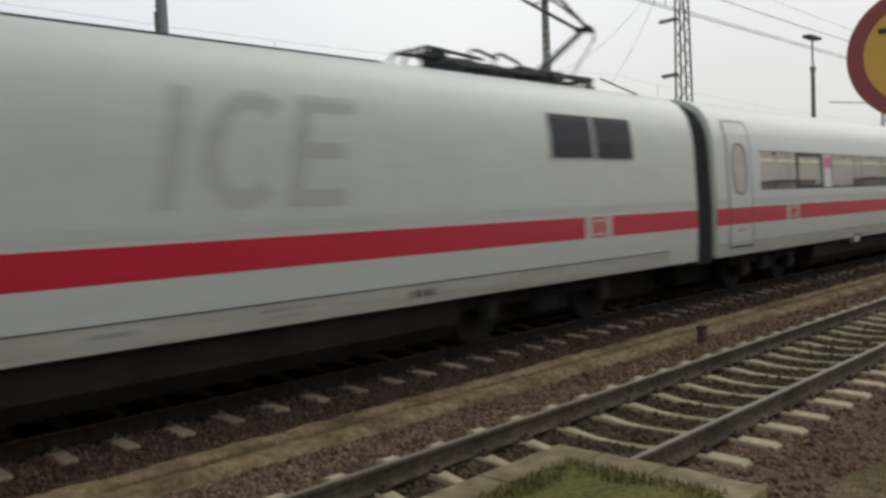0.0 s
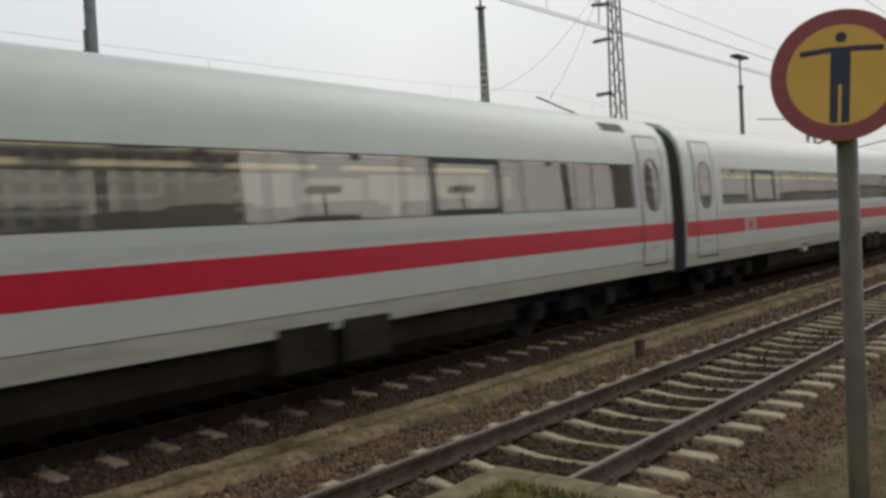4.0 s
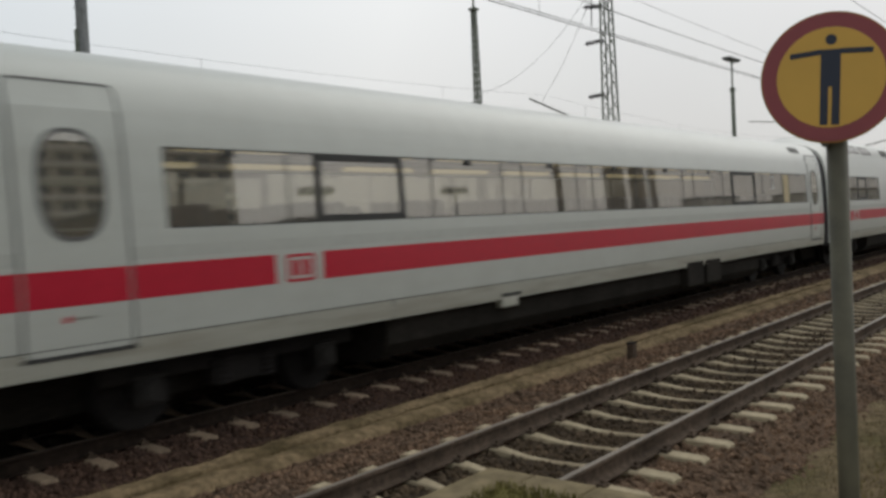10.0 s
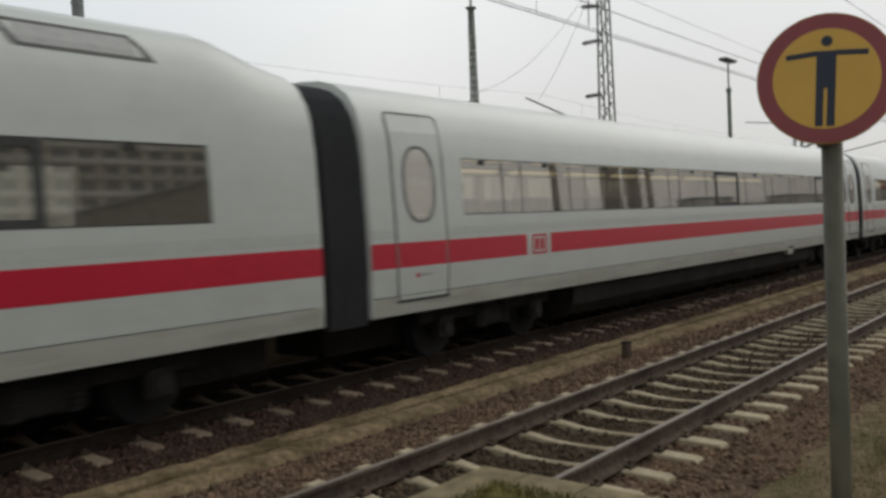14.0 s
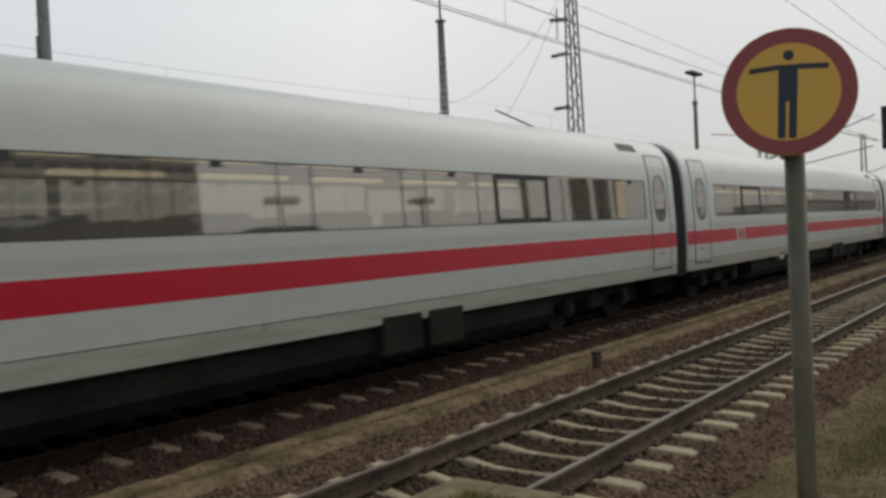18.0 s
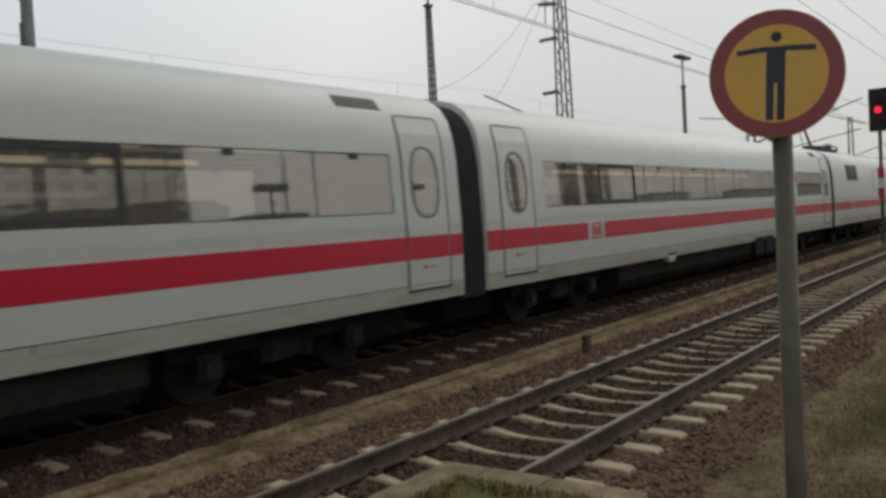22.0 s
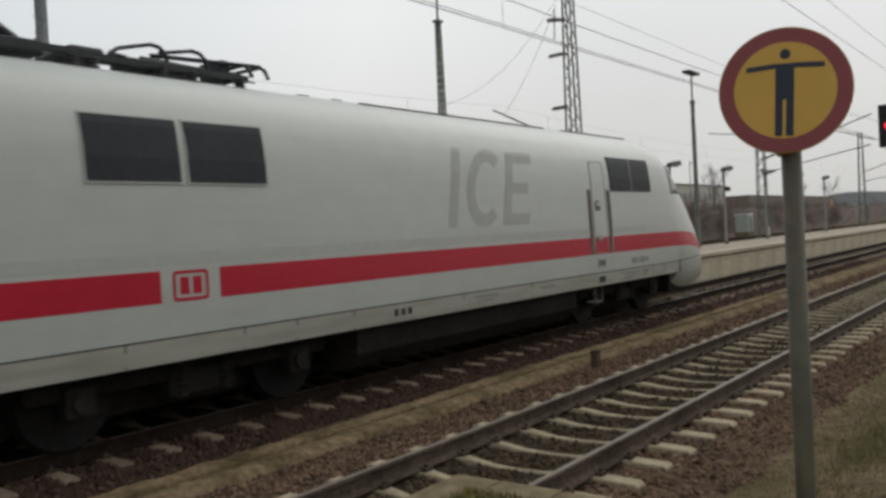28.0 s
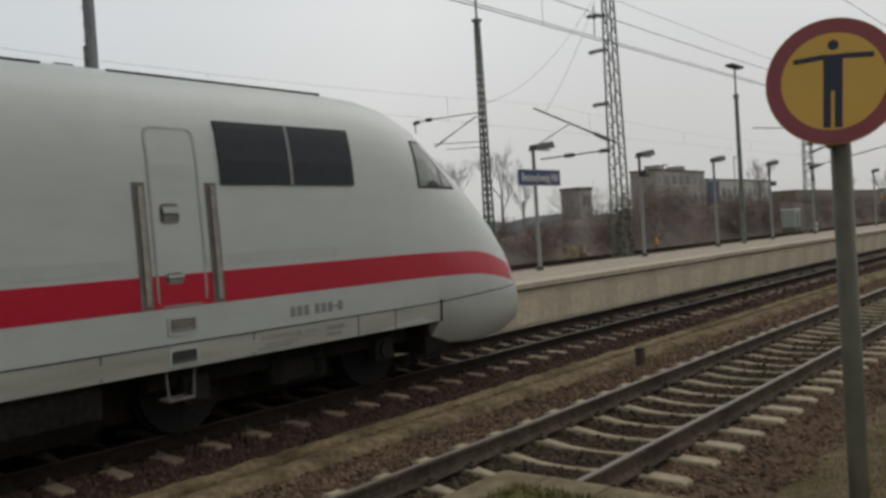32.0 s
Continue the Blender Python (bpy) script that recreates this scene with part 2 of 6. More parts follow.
def ballast_pair(kind, base, second):
    """The bed and the loose stones of one kind of ballast."""
    bed_mat = material(kind + "_bed", [c * 0.8 for c in base], rough=0.95, vary=0.55, grain=22, fine=35, bump=1.0, depth=0.05,
                       second=[c * 0.8 for c in second], patch=0.7, spec=0.08)
    stone_mat = material(kind + "_stone", base, rough=0.9, vary=0.3, grain=25, random_shade=0.42, second=second, patch=2.0, spec=0.12)
    return bed_mat, stone_mat


BALLAST, STONE = ballast_pair("brown_ballast", (0.185, 0.120, 0.078), (0.125, 0.088, 0.062))
BALLAST_OILY, STONE_OILY = ballast_pair("oily_ballast", (0.092, 0.066, 0.042), (0.062, 0.047, 0.033))
# rust-brown ballast, darkened further to paint in the shade along the train
BALLAST_RUST_SHADE, STONE_RUST_SHADE = ballast_pair("shade_rust_ballast", (0.088, 0.053, 0.038), (0.057, 0.037, 0.029))
# near-black copy of the ballast: the train's shadow is put into its colour
BALLAST_SHADE, STONE_SHADE = ballast_pair("shade_dark_ballast", (0.034, 0.025, 0.020), (0.024, 0.019, 0.016))
DRY_STRIP = material("dry_sandy_strip", (0.240, 0.178, 0.104), rough=0.97, vary=0.38, grain=12, fine=50, bump=0.9, depth=0.03,
                     second=(0.105, 0.080, 0.042), patch=1.6, spec=0.08)
EARTH = material("earth_and_grit", (0.178, 0.134, 0.080), rough=0.97, vary=0.4, grain=9, fine=45, bump=0.9, depth=0.03,
                 second=(0.085, 0.078, 0.032), patch=0.9, spec=0.06)
CONCRETE = material("sleeper_concrete", (0.40, 0.335, 0.225), rough=0.9, vary=0.22, grain=10, fine=70, bump=0.5, depth=0.006,
                    second=(0.32, 0.26, 0.17), patch=1.8, random_shade=0.12, spec=0.2)
KERB = material("weathered_kerb_concrete", (0.250, 0.200, 0.122), rough=0.93, vary=0.3, grain=9, fine=60, bump=0.6,
                second=(0.150, 0.120, 0.068), patch=1.5, spec=0.1)
WALL = material("platform_wall_concrete", (0.62, 0.53, 0.38), rough=0.92, vary=0.14, grain=5, fine=60, bump=0.4,
                second=(0.50, 0.43, 0.30), patch=0.8)
SLAB = material("platform_slab", (0.52, 0.44, 0.34), spec=0.2, rough=0.9, vary=0.15, grain=6, fine=60, bump=0.4, random_shade=0.06)
PAVING = material("platform_paving", (0.43, 0.365, 0.285), spec=0.15, rough=0.93, vary=0.2, grain=7, second=(0.36, 0.305, 0.24))
GRIMY = material("rust_stained_sleeper", (0.27, 0.20, 0.135), rough=0.95, vary=0.3, grain=10, fine=60, bump=0.5, second=(0.17, 0.125, 0.085), patch=2.6, random_shade=0.3)
RAIL_SIDE = material("rusty_rail_web", (0.105, 0.078, 0.058), spec=0.1, rough=0.9, vary=0.4, grain=14)
# rail web darkened to paint in the shade under the train; far rails share it
RAIL_DARK = material("dark_rail_web", (0.030, 0.021, 0.016), spec=0.1, rough=0.95, vary=0.4, grain=14)
RAIL_HEAD = material("worn_rail_head", (0.21, 0.180, 0.145), rough=0.5, metal=0.35, vary=0.15, grain=8, bump=0)
RAIL_DULL = material("dull_rail_head", (0.15, 0.115, 0.09), rough=0.5, metal=0.5, vary=0.2, grain=8, bump=0)
GALV = material("galvanised_post", (0.105, 0.108, 0.085), rough=0.6, metal=0.3, vary=0.2, grain=12, fine=90, bump=0.15)
POLE = material("weathered_sign_pole", (0.108, 0.100, 0.068), rough=0.6, metal=0.15, vary=0.25, grain=10, fine=90, bump=0.15, second=(0.075, 0.072, 0.05), patch=3.0)
MAST_GREEN = material("grey_green_mast_paint", (0.185, 0.21, 0.17), rough=0.75, vary=0.3, grain=8)
MAST_GREY = material("blue_grey_mast_paint", (0.24, 0.255, 0.26), rough=0.7, vary=0.2, grain=8)
LAMP_GREY = material("lamp_housing_grey", (0.07, 0.078, 0.074), rough=0.6, vary=0.15)
POST_LIGHT = material("pale_lamp_post", (0.33, 0.33, 0.31), rough=0.65, vary=0.15)
WIRE = material("overhead_wire", (0.045, 0.045, 0.045), rough=0.6, metal=0.5, vary=0.1, bump=0)
SIGN_YELLOW = material("sign_yellow", (0.70, 0.43, 0.09), rough=0.6, vary=0.07, grain=5, bump=0)
SIGN_RED = material("faded_sign_red", (0.30, 0.075, 0.088), rough=0.6, vary=0.1, grain=6, bump=0)
SIGN_BLUE = material("sign_dark_blue", (0.028, 0.038, 0.064), rough=0.6, vary=0.1, bump=0)
SIGN_EDGE = material("sign_edge_ochre", (0.40, 0.21, 0.05), rough=0.6, vary=0.1, bump=0)
NAME_BLUE = material("station_sign_blue", (0.035, 0.055, 0.155), rough=0.5, vary=0.06, bump=0)
GRASS = material("moss_and_grass", (0.20, 0.178, 0.062), spec=0.06, rough=0.97, vary=0.45, grain=30, random_shade=0.4)
SCRUB = material("bare_scrub_twigs", (0.195, 0.140, 0.112), rough=0.95, vary=0.25, grain=1.5, second=(0.135, 0.112, 0.100), patch=0.25, random_shade=0.3, bump=0)
IVY = material("dull_ivy_leaf", (0.13, 0.14, 0.085), spec=0.2, rough=0.8, vary=0.3, grain=12, random_shade=0.4, bump=0)
TREE = material("bare_branches", (0.30, 0.28, 0.265), rough=0.95, vary=0.3, grain=5, bump=0)
RENDER_WALL = material("pale_rendered_wall", (0.50, 0.48, 0.43), rough=0.9, vary=0.1, grain=1.5)
PALE_WALL = material("white_rendered_wall", (0.76, 0.74, 0.70), rough=0.92, vary=0.2, grain=0.5, second=(0.60, 0.58, 0.54), patch=0.06)
FLATS_WALL = material("buff_block_wall", (0.52, 0.47, 0.41), rough=0.92, vary=0.2, grain=0.6, second=(0.42, 0.38, 0.33), patch=0.08)
TAUPE_WALL = material("taupe_rendered_wall", (0.34, 0.295, 0.265), rough=0.92, vary=0.15, grain=0.7, second=(0.46, 0.43, 0.40), patch=0.12)
BROWN_WALL = material("brown_brick_wall", (0.24, 0.20, 0.17), rough=0.92, vary=0.2, grain=2)
ROOF_DARK = material("dark_flat_roof", (0.16, 0.15, 0.145), rough=0.9, vary=0.2)
PANE = material("distant_window_pane", (0.06, 0.07, 0.08), rough=0.15, vary=0.1, bump=0)
# panes lightened to grey, with the distance haze put into their colour
HAZY_PANE = material("hazy_window_pane", (0.20, 0.20, 0.20), rough=0.4, vary=0.15, bump=0, random_shade=0.3)
ORANGE = material("orange_paint", (0.65, 0.26, 0.03), rough=0.6, vary=0.1)
HUT = material("pale_green_hut", (0.45, 0.50, 0.45), rough=0.8, vary=0.1)
SIGNAL_BLACK = material("signal_black", (0.012, 0.012, 0.013), rough=0.6, vary=0.1)
SIGNAL_RED = material("signal_red_lamp", (1.0, 0.02, 0.05), vary=0.01, bump=0, emit=1.0)
RED_WHITE = material("red_mast_plate", (0.5, 0.05, 0.05), rough=0.6, vary=0.1)


# ---- mesh helpers ----
def put(name, bm, mat, smooth=False):
    me = bpy.data.meshes.new(name)
    bm.to_mesh(me)
    bm.free()
    me.materials.append(mat)
    if smooth:
        for p in me.polygons:
            p.use_smooth = True
    return me


def part(name, bm, mat, parent, label="", smooth=False, kind=""):
    ob = new(name, put(name, bm, mat, smooth))
    ob.parent = parent
    return tagged(ob, label=label, kind=kind)


def shared(name, me, parent, m):
    ob = new(name, me)
    ob.parent = parent
    ob.matrix_basis = m
    return ob


def raw(name, verts, faces, mat, smooth=False):
    me = bpy.data.meshes.new(name)
    me.from_pydata(verts, [], faces)
    me.update()
    me.materials.append(mat)
    if smooth:
        for p in me.polygons:
            p.use_smooth = True
    return me


def thing(name, x=0, y=0, z=0, label="", category="", group="", kind="", turn=0):
    ob = new(name)
    ob.matrix_basis = pose(x, y, z, 0, 0, turn)
    return tagged(ob, label, category, group, kind)


def box(bm, x0, x1, y0, y1, z0, z1, bevel=0.0):
    v = [bm.verts.new(p) for p in ((x0, y0, z0), (x1, y0, z0), (x1, y1, z0), (x0, y1, z0),
                                   (x0, y0, z1), (x1, y0, z1), (x1, y1, z1), (x0, y1, z1))]
    f = [bm.faces.new([v[i] for i in q]) for q in ((3, 2, 1, 0), (4, 5, 6, 7), (0, 1, 5, 4), (1, 2, 6, 5), (2, 3, 7, 6), (3, 0, 4, 7))]
    if bevel:
        edges = {e for q in f for e in q.edges}
        bmesh.ops.bevel(bm, geom=list(edges), offset=bevel, segments=2, affect="EDGES", profile=0.5)
    return bm


def boxes(*rows, bevel=0.0):
    bm = bmesh.new()
    for r in rows:
        box(bm, *r, bevel=bevel)
    return bm


def rod(bm, a, b, r0, r1=None, n=8, caps=True):
    """A tapered round bar from a to b."""
    a, b = Vector(a), Vector(b)
    r1 = r0 if r1 is None else r1
    q = (b - a).to_track_quat("Z", "Y")
    rings = []
    for p, r in ((a, r0), (b, r1)):
        rings.append([bm.verts.new(p + q @ Vector((r * math.cos(2 * math.pi * i / n), r * math.sin(2 * math.pi * i / n), 0))) for i in range(n)])
    for i in range(n):
        j = (i + 1) % n
        bm.faces.new((rings[0][i], rings[0][j], rings[1][j], rings[1][i]))
    if caps:
        bm.faces.new(rings[0][::-1])
        bm.faces.new(rings[1])
    return bm


def rods(*rows, n=8):
    bm = bmesh.new()
    for r in rows:
        rod(bm, *r, n=n)
    return bm


def lathe(x, y, z, prof, n=12):
    """A turned shape over (radius, height) rows; the first and last lie on the axis."""
    bm = bmesh.new()
    rings = []
    for r, h in prof:
        if r == 0:
            rings.append([bm.verts.new((x, y, z + h))])
        else:
            rings.append([bm.verts.new((x + r * math.cos(2 * math.pi * i / n), y + r * math.sin(2 * math.pi * i / n), z + h)) for i in range(n)])
    for a, b in zip(rings, rings[1:]):
        for i in range(n):
            j = (i + 1) % n
            q = [a[i % len(a)], a[j % len(a)], b[j % len(b)], b[i % len(b)]]
            bm.faces.new(list(dict.fromkeys(q)))
    bmesh.ops.recalc_face_normals(bm, faces=bm.faces)
    return bm


def wire_path(bm, pts, r, n=5):
    """One bent round bar through the points."""
    pts = [Vector(p) for p in pts]
    last = None
    for i, p in enumerate(pts):
        q = (pts[min(i + 1, len(pts) - 1)] - pts[max(i - 1, 0)]).to_track_quat("Z", "Y")
        ring = [bm.verts.new(p + q @ Vector((r * math.cos(2 * math.pi * k / n), r * math.sin(2 * math.pi * k / n), 0))) for k in range(n)]
        if last:
            for k in range(n):
                j = (k + 1) % n
                bm.faces.new((last[k], last[j], ring[j], ring[k]))
        last = ring
    return bm


def lettering_mesh(text, size, extrude, offset):
    """A mesh of the text in the built-in font, in the x-y plane."""
    fc = bpy.data.curves.new("lettering", "FONT")
    fc.body, fc.size, fc.extrude, fc.offset = text, size, extrude, offset
    source = new("lettering_source", fc)
    bpy.context.view_layer.update()
    me = bpy.data.meshes.new_from_object(source.evaluated_get(bpy.context.evaluated_depsgraph_get()))
    me.materials.clear()
    bpy.data.objects.remove(source)
    return me


# ---- ground, ballast and tracks ----
def hills(x, y, s):
    return noise.noise(Vector((x * s, y * s, 3.1)))


def ground():
    xs = [-900, -300, -120, -60, -30, -15, -8] + [-6 + 0.5 * i for i in range(80)] + [36, 42, 50, 60, 80, 120, 200, 400, 900, 2500]
    ys = [-900, -300, -120, -60, -30, -15, -8] + [-6 + 0.4 * i for i in range(17)] + [0.55 + 0.15 * i for i in range(18)] + [4, 8, 12, 15, 18, 21, 24, 28, 31, 34, 45, 70, 120, 300, 900, 2500]
    verts = []
    for y in ys:
        for x in xs:
            z = -0.16 + 0.035 * hills(x, y, 0.9) + 0.02 * hills(x, y, 3.1)
            if y > 1.2:
                z -= 0.05 * min((y - 1.2) / 1.2, 1) - 0.06 * hills(x, y, 1.7)
            if y > 2.85:
                z -= 0.25
            if y > 31:
                z += min((y - 31) * 0.09, 1.3)
            verts.append((x, y, z))
    nx = len(xs)
    faces = [(j * nx + i, j * nx + i + 1, (j + 1) * nx + i + 1, (j + 1) * nx + i) for j in range(len(ys) - 1) for i in range(nx - 1)]
    tagged(new("ground", raw("ground", verts, faces, EARTH, True)), "bare earth and thin grass beside the railway tracks", "ground", kind="structure")


def bed(name, profile, x0, x1, step, mat, label, rough):
    """A long bed over a profile of (y, z)."""
    xs = [x0]
    while xs[-1] < x1:
        xs.append(xs[-1] + (step if -2 < xs[-1] < 40 else step * 8))
    verts = [(x, y, z + rough * noise.noise(Vector((x * 3.3, y * 3.3, 0.5))) + rough * 0.8 * noise.noise(Vector((x * 9, y * 9, 7)))) for x in xs for y, z in profile]
    n = len(profile)
    faces = [(i * n + j, (i + 1) * n + j, (i + 1) * n + j + 1, i * n + j + 1) for i in range(len(xs) - 1) for j in range(n - 1)]
    return tagged(new(name, raw(name, verts, faces, mat, True)), label, "ballast", kind="structure")


def bed_height(y):
    for a, b, z0, z1 in ((1.75, 2.35, -0.40, -0.27), (2.35, 2.95, -0.27, -0.06), (2.95, 3.62, -0.055, -0.05), (3.62, 3.85, -0.05, -0.066), (3.85, 4.8, -0.066, -0.066), (4.8, 5.02, -0.066, -0.05), (5.02, 5.75, -0.05, -0.05), (5.75, 6.4, -0.05, -0.14), (6.4, 7.7, -0.14, -0.12), (7.7, 7.95, -0.10, -0.040), (7.95, 8.2, -0.040, -0.028), (8.2, 8.4, -0.028, -0.016), (8.4, 8.7, -0.016, -0.055), (8.7, 11.0, -0.055, -0.055)):
        if a <= y <= b:
            return z0 + (z1 - z0) * (y - a) / (b - a)
    return -0.2


ground()
BELTS = ((1.75, 3.60, BALLAST, "grey-brown crushed stone ballast beside the empty track"),
         (3.60, 5.04, BALLAST_OILY, "dark oily ballast between the rails of the empty track"),
         (5.04, 7.60, BALLAST, "brown crushed stone ballast between the tracks"),
         (7.60, 8.52, BALLAST_RUST_SHADE, "rust-brown ballast darkened for the shade beside the train"),
         (8.52, 11.0, BALLAST_SHADE, "ballast between the rails, coloured dark for the shade under the train"))
for y0, y1, mat, label in BELTS:
    n = round((y1 - y0) / 0.12)
    bed("ballast", [(y0 + (y1 - y0) * i / n, bed_height(y0 + (y1 - y0) * i / n)) for i in range(n + 1)] + ([(11.0, -0.3)] if y1 == 11.0 else []),
        -60, 420, 0.14, mat, label, 0.016)
bed("ballast_far", [(16.4, -0.4), (17.0, -0.05), (18.9, -0.03), (20.8, -0.05), (21.6, -0.4)], -80, 420, 0.8, BALLAST,
    "brown ballast of a track behind the platform", 0.03)
bed("ballast_siding", [(24.9, -0.4), (25.6, -0.06), (27.6, -0.04), (29.6, -0.06), (30.3, -0.4)], -80, 420, 0.8, BALLAST_RUST_SHADE,
    "brown ballast of a siding before the scrub", 0.03)
strip_profile = [(6.66, -0.22), (6.70, -0.10), (6.76, -0.055), (6.82, -0.045), (6.89, -0.04), (6.95, -0.05), (6.99, -0.095), (7.04, -0.10), (7.09, -0.045),
                 (7.15, -0.03), (7.21, -0.028), (7.27, -0.03), (7.33, -0.04), (7.38, -0.075), (7.42, -0.12), (7.46, -0.22)]
bed("cable_trough_strip", strip_profile, -40, 260, 0.1, DRY_STRIP, "dry sandy strip with withered grass between the tracks", 0.022)


def stone_shapes():
    out = []
    for k in range(7):
        bm = bmesh.new()
        bmesh.ops.create_icosphere(bm, subdivisions=1, radius=1.0)
        for v in bm.verts:
            v.co *= random.uniform(0.65, 1.2)
            v.co.z *= random.uniform(0.6, 0.9)
        out.append(([v.co.copy() for v in bm.verts], [[v.index for v in f.verts] for f in bm.faces]))
        bm.free()
    return out


def stones(name, count, region, size, label, mat):
    shapes = stone_shapes()
    verts, faces = [], []
    for _ in range(count):
        x, y = region()
        if any(abs(y - (c + s * 0.7525)) < 0.07 for c in (TRACK_NEAR, TRACK_TRAIN) for s in (-1, 1)):
            continue
        r = random.uniform(*size)
        vs, fs = random.choice(shapes)
        rot = Euler((random.uniform(0, 6), random.uniform(0, 6), random.uniform(0, 6))).to_matrix()
        z = bed_height(y) + random.uniform(-0.3, 0.55) * r
        phase = (x - SLEEPER_START) / SLEEPER_STEP % 1
        for c in (TRACK_NEAR, TRACK_TRAIN):
            if abs(y - c) < 1.32 and (phase < 0.13 or phase > 0.87):
                z -= 0.08
        base = len(verts)
        verts += [tuple(rot @ v * r + Vector((x, y, z))) for v in vs]
        faces += [[base + i for i in f] for f in fs]
    tagged(new(name, raw(name, verts, faces, mat)), label, "ballast stones", kind="stuff")


SLEEPER_START, SLEEPER_STEP = 6.724, 0.6026


def belt(y0, y1, x0, x1, power):
    return lambda: (x0 + (x1 - x0) * random.random() ** power, random.uniform(y0, y1))


for y0, y1, mat, near, far, label in ((2.2, 3.56, STONE, 6200, 1700, "loose brown crushed stones beside the empty track"),
                                      (3.62, 5.02, STONE_OILY, 7200, 1900, "loose dark stones between the sleepers of the empty track"),
                                      (5.06, 6.66, STONE, 7200, 2000, "loose brown crushed stones between the tracks"),
                                      (7.40, 8.46, STONE_RUST_SHADE, 6200, 2600, "loose rust-brown stones darkened for the shade beside the train"),
                                      (8.58, 10.6, STONE_SHADE, 1500, 2400, "loose stones coloured dark for the shade under the train")):
    stones("ballast_stones", near, belt(y0, y1, 2, 16, 1.4), (0.018, 0.040), label, mat)
    stones("ballast_stones", far, belt(y0, y1, 13, 43, 1.5), (0.02, 0.036) if mat is STONE_OILY else (0.03, 0.055), label, mat)


def sleeper_mesh(concrete):
    """A concrete sleeper: high at the rail seats, waisted and lower in the middle."""
    stations = [(-1.26, -0.026, 0.080), (-1.22, -0.004, 0.088), (-0.75, 0.004, 0.092), (-0.52, -0.012, 0.062), (-0.30, -0.040, 0.044), (0, -0.052, 0.040),
                (0.30, -0.040, 0.044), (0.52, -0.012, 0.062), (0.75, 0.004, 0.092), (1.29, 0.006, 0.090), (1.33, -0.012, 0.084)]
    verts, faces = [], []
    for y, z, w in stations:
        verts += [(-w - 0.02, y, -0.20), (-w, y, z - 0.012), (-w + 0.014, y, z), (w - 0.014, y, z), (w, y, z - 0.012), (w + 0.02, y, -0.20)]
    for i in range(len(stations) - 1):
        for j in range(5):
            faces.append((i * 6 + j, (i + 1) * 6 + j, (i + 1) * 6 + j + 1, i * 6 + j + 1))
    k = 6 * (len(stations) - 1)
    faces += [(0, 1, 2, 3, 4, 5), (k + 5, k + 4, k + 3, k + 2, k + 1, k)]
    return raw("sleeper", verts, faces, concrete)


def rail_verts(x0, x1, y):
    half = [(-0.075, 0.0), (-0.075, 0.012), (-0.018, 0.030), (-0.009, 0.045), (-0.009, 0.125), (-0.034, 0.135), (-0.036, 0.160), (-0.030, 0.170)]
    ring = half + [(-a, b) for a, b in half[::-1]]
    n = len(ring)
    verts = [(x, y + a, b + 0.002) for x in (x0, x1) for a, b in ring]
    return verts, [(j, (j + 1) % n, n + (j + 1) % n, n + j) for j in range(n)]


def railway_track(label, yc, x0, x1, a, b, heads, concrete, web):
    tr = thing("railway_track", 0, yc, 0, label, "railway track")
    for s in (-1, 1):
        v, f = rail_verts(x0, x1, s * 0.7525)
        rail = new("rail", raw("rail", v, f, web))
        rail.parent = tr
        part("rail_head", boxes((x0, x1, s * 0.7525 - 0.027, s * 0.7525 + 0.027, 0.1705, 0.1745)), heads, rail, "rail top worn by wheels")
    me = sleeper_mesh(concrete)
    n0, n1 = math.ceil((x0 - SLEEPER_START) / SLEEPER_STEP), int((x1 - SLEEPER_START) / SLEEPER_STEP)
    verts, faces = [], []
    src = [tuple(v.co) for v in me.vertices]
    fsrc = [tuple(p.vertices) for p in me.polygons]
    clips = bmesh.new()
    for i in range(n0, n1):
        x = SLEEPER_START + SLEEPER_STEP * i
        if a <= x <= b:
            shared("sleeper", me, tr, pose(x + random.uniform(-0.012, 0.012), random.uniform(-0.015, 0.015), random.uniform(-0.006, 0.004), 0, 0, random.uniform(-0.5, 0.5)))
            for s in (-1, 1):
                for t in (-1, 1):
                    c = s * 0.7525 + t * 0.105
                    box(clips, x - 0.05, x + 0.05, c - 0.035, c + 0.035, 0.0, 0.032)
                    box(clips, x - 0.016, x + 0.016, c - 0.016, c + 0.016, 0.03, 0.062)
        else:
            k = len(verts)
            verts += [(p[0] + x, p[1], p[2]) for p in src]
            faces += [tuple(k + q for q in p) for p in fsrc]
    if len(clips.verts):
        part("rail_fastening", clips, RAIL_SIDE, tr, "rusty rail clips and bolts", kind="stuff")
    else:
        clips.free()
    far = new("sleepers_beyond", raw("sleepers_beyond", verts, faces, concrete))
    far.parent = tr
    tagged(far, "concrete sleepers running on into the distance", kind="stuff")


railway_track("empty track with worn steel rails on pale concrete sleepers", TRACK_NEAR, -40, 400, 0, 75, RAIL_HEAD, CONCRETE, RAIL_SIDE)
railway_track("track with rusty rails on concrete sleepers, carrying the train", TRACK_TRAIN, -60, 400, -2, 75, RAIL_DULL, GRIMY, RAIL_DARK)
railway_track("track behind the platform with dark rails", TRACK_FAR, -60, 400, 500, 501, RAIL_DULL, GRIMY, RAIL_DARK)

railway_track("overgrown siding with dark rails before the scrub", 27.6, -60, 400, 500, 501, RAIL_DULL, GRIMY, RAIL_DARK)

stub = thing("marker_post", 12.55, 6.45, -0.14, "short dark wooden marker stub between the tracks", "post")
part("post", boxes((-0.07, 0.07, -0.06, 0.06, 0, 0.26), bevel=0.015), RAIL_SIDE, stub)
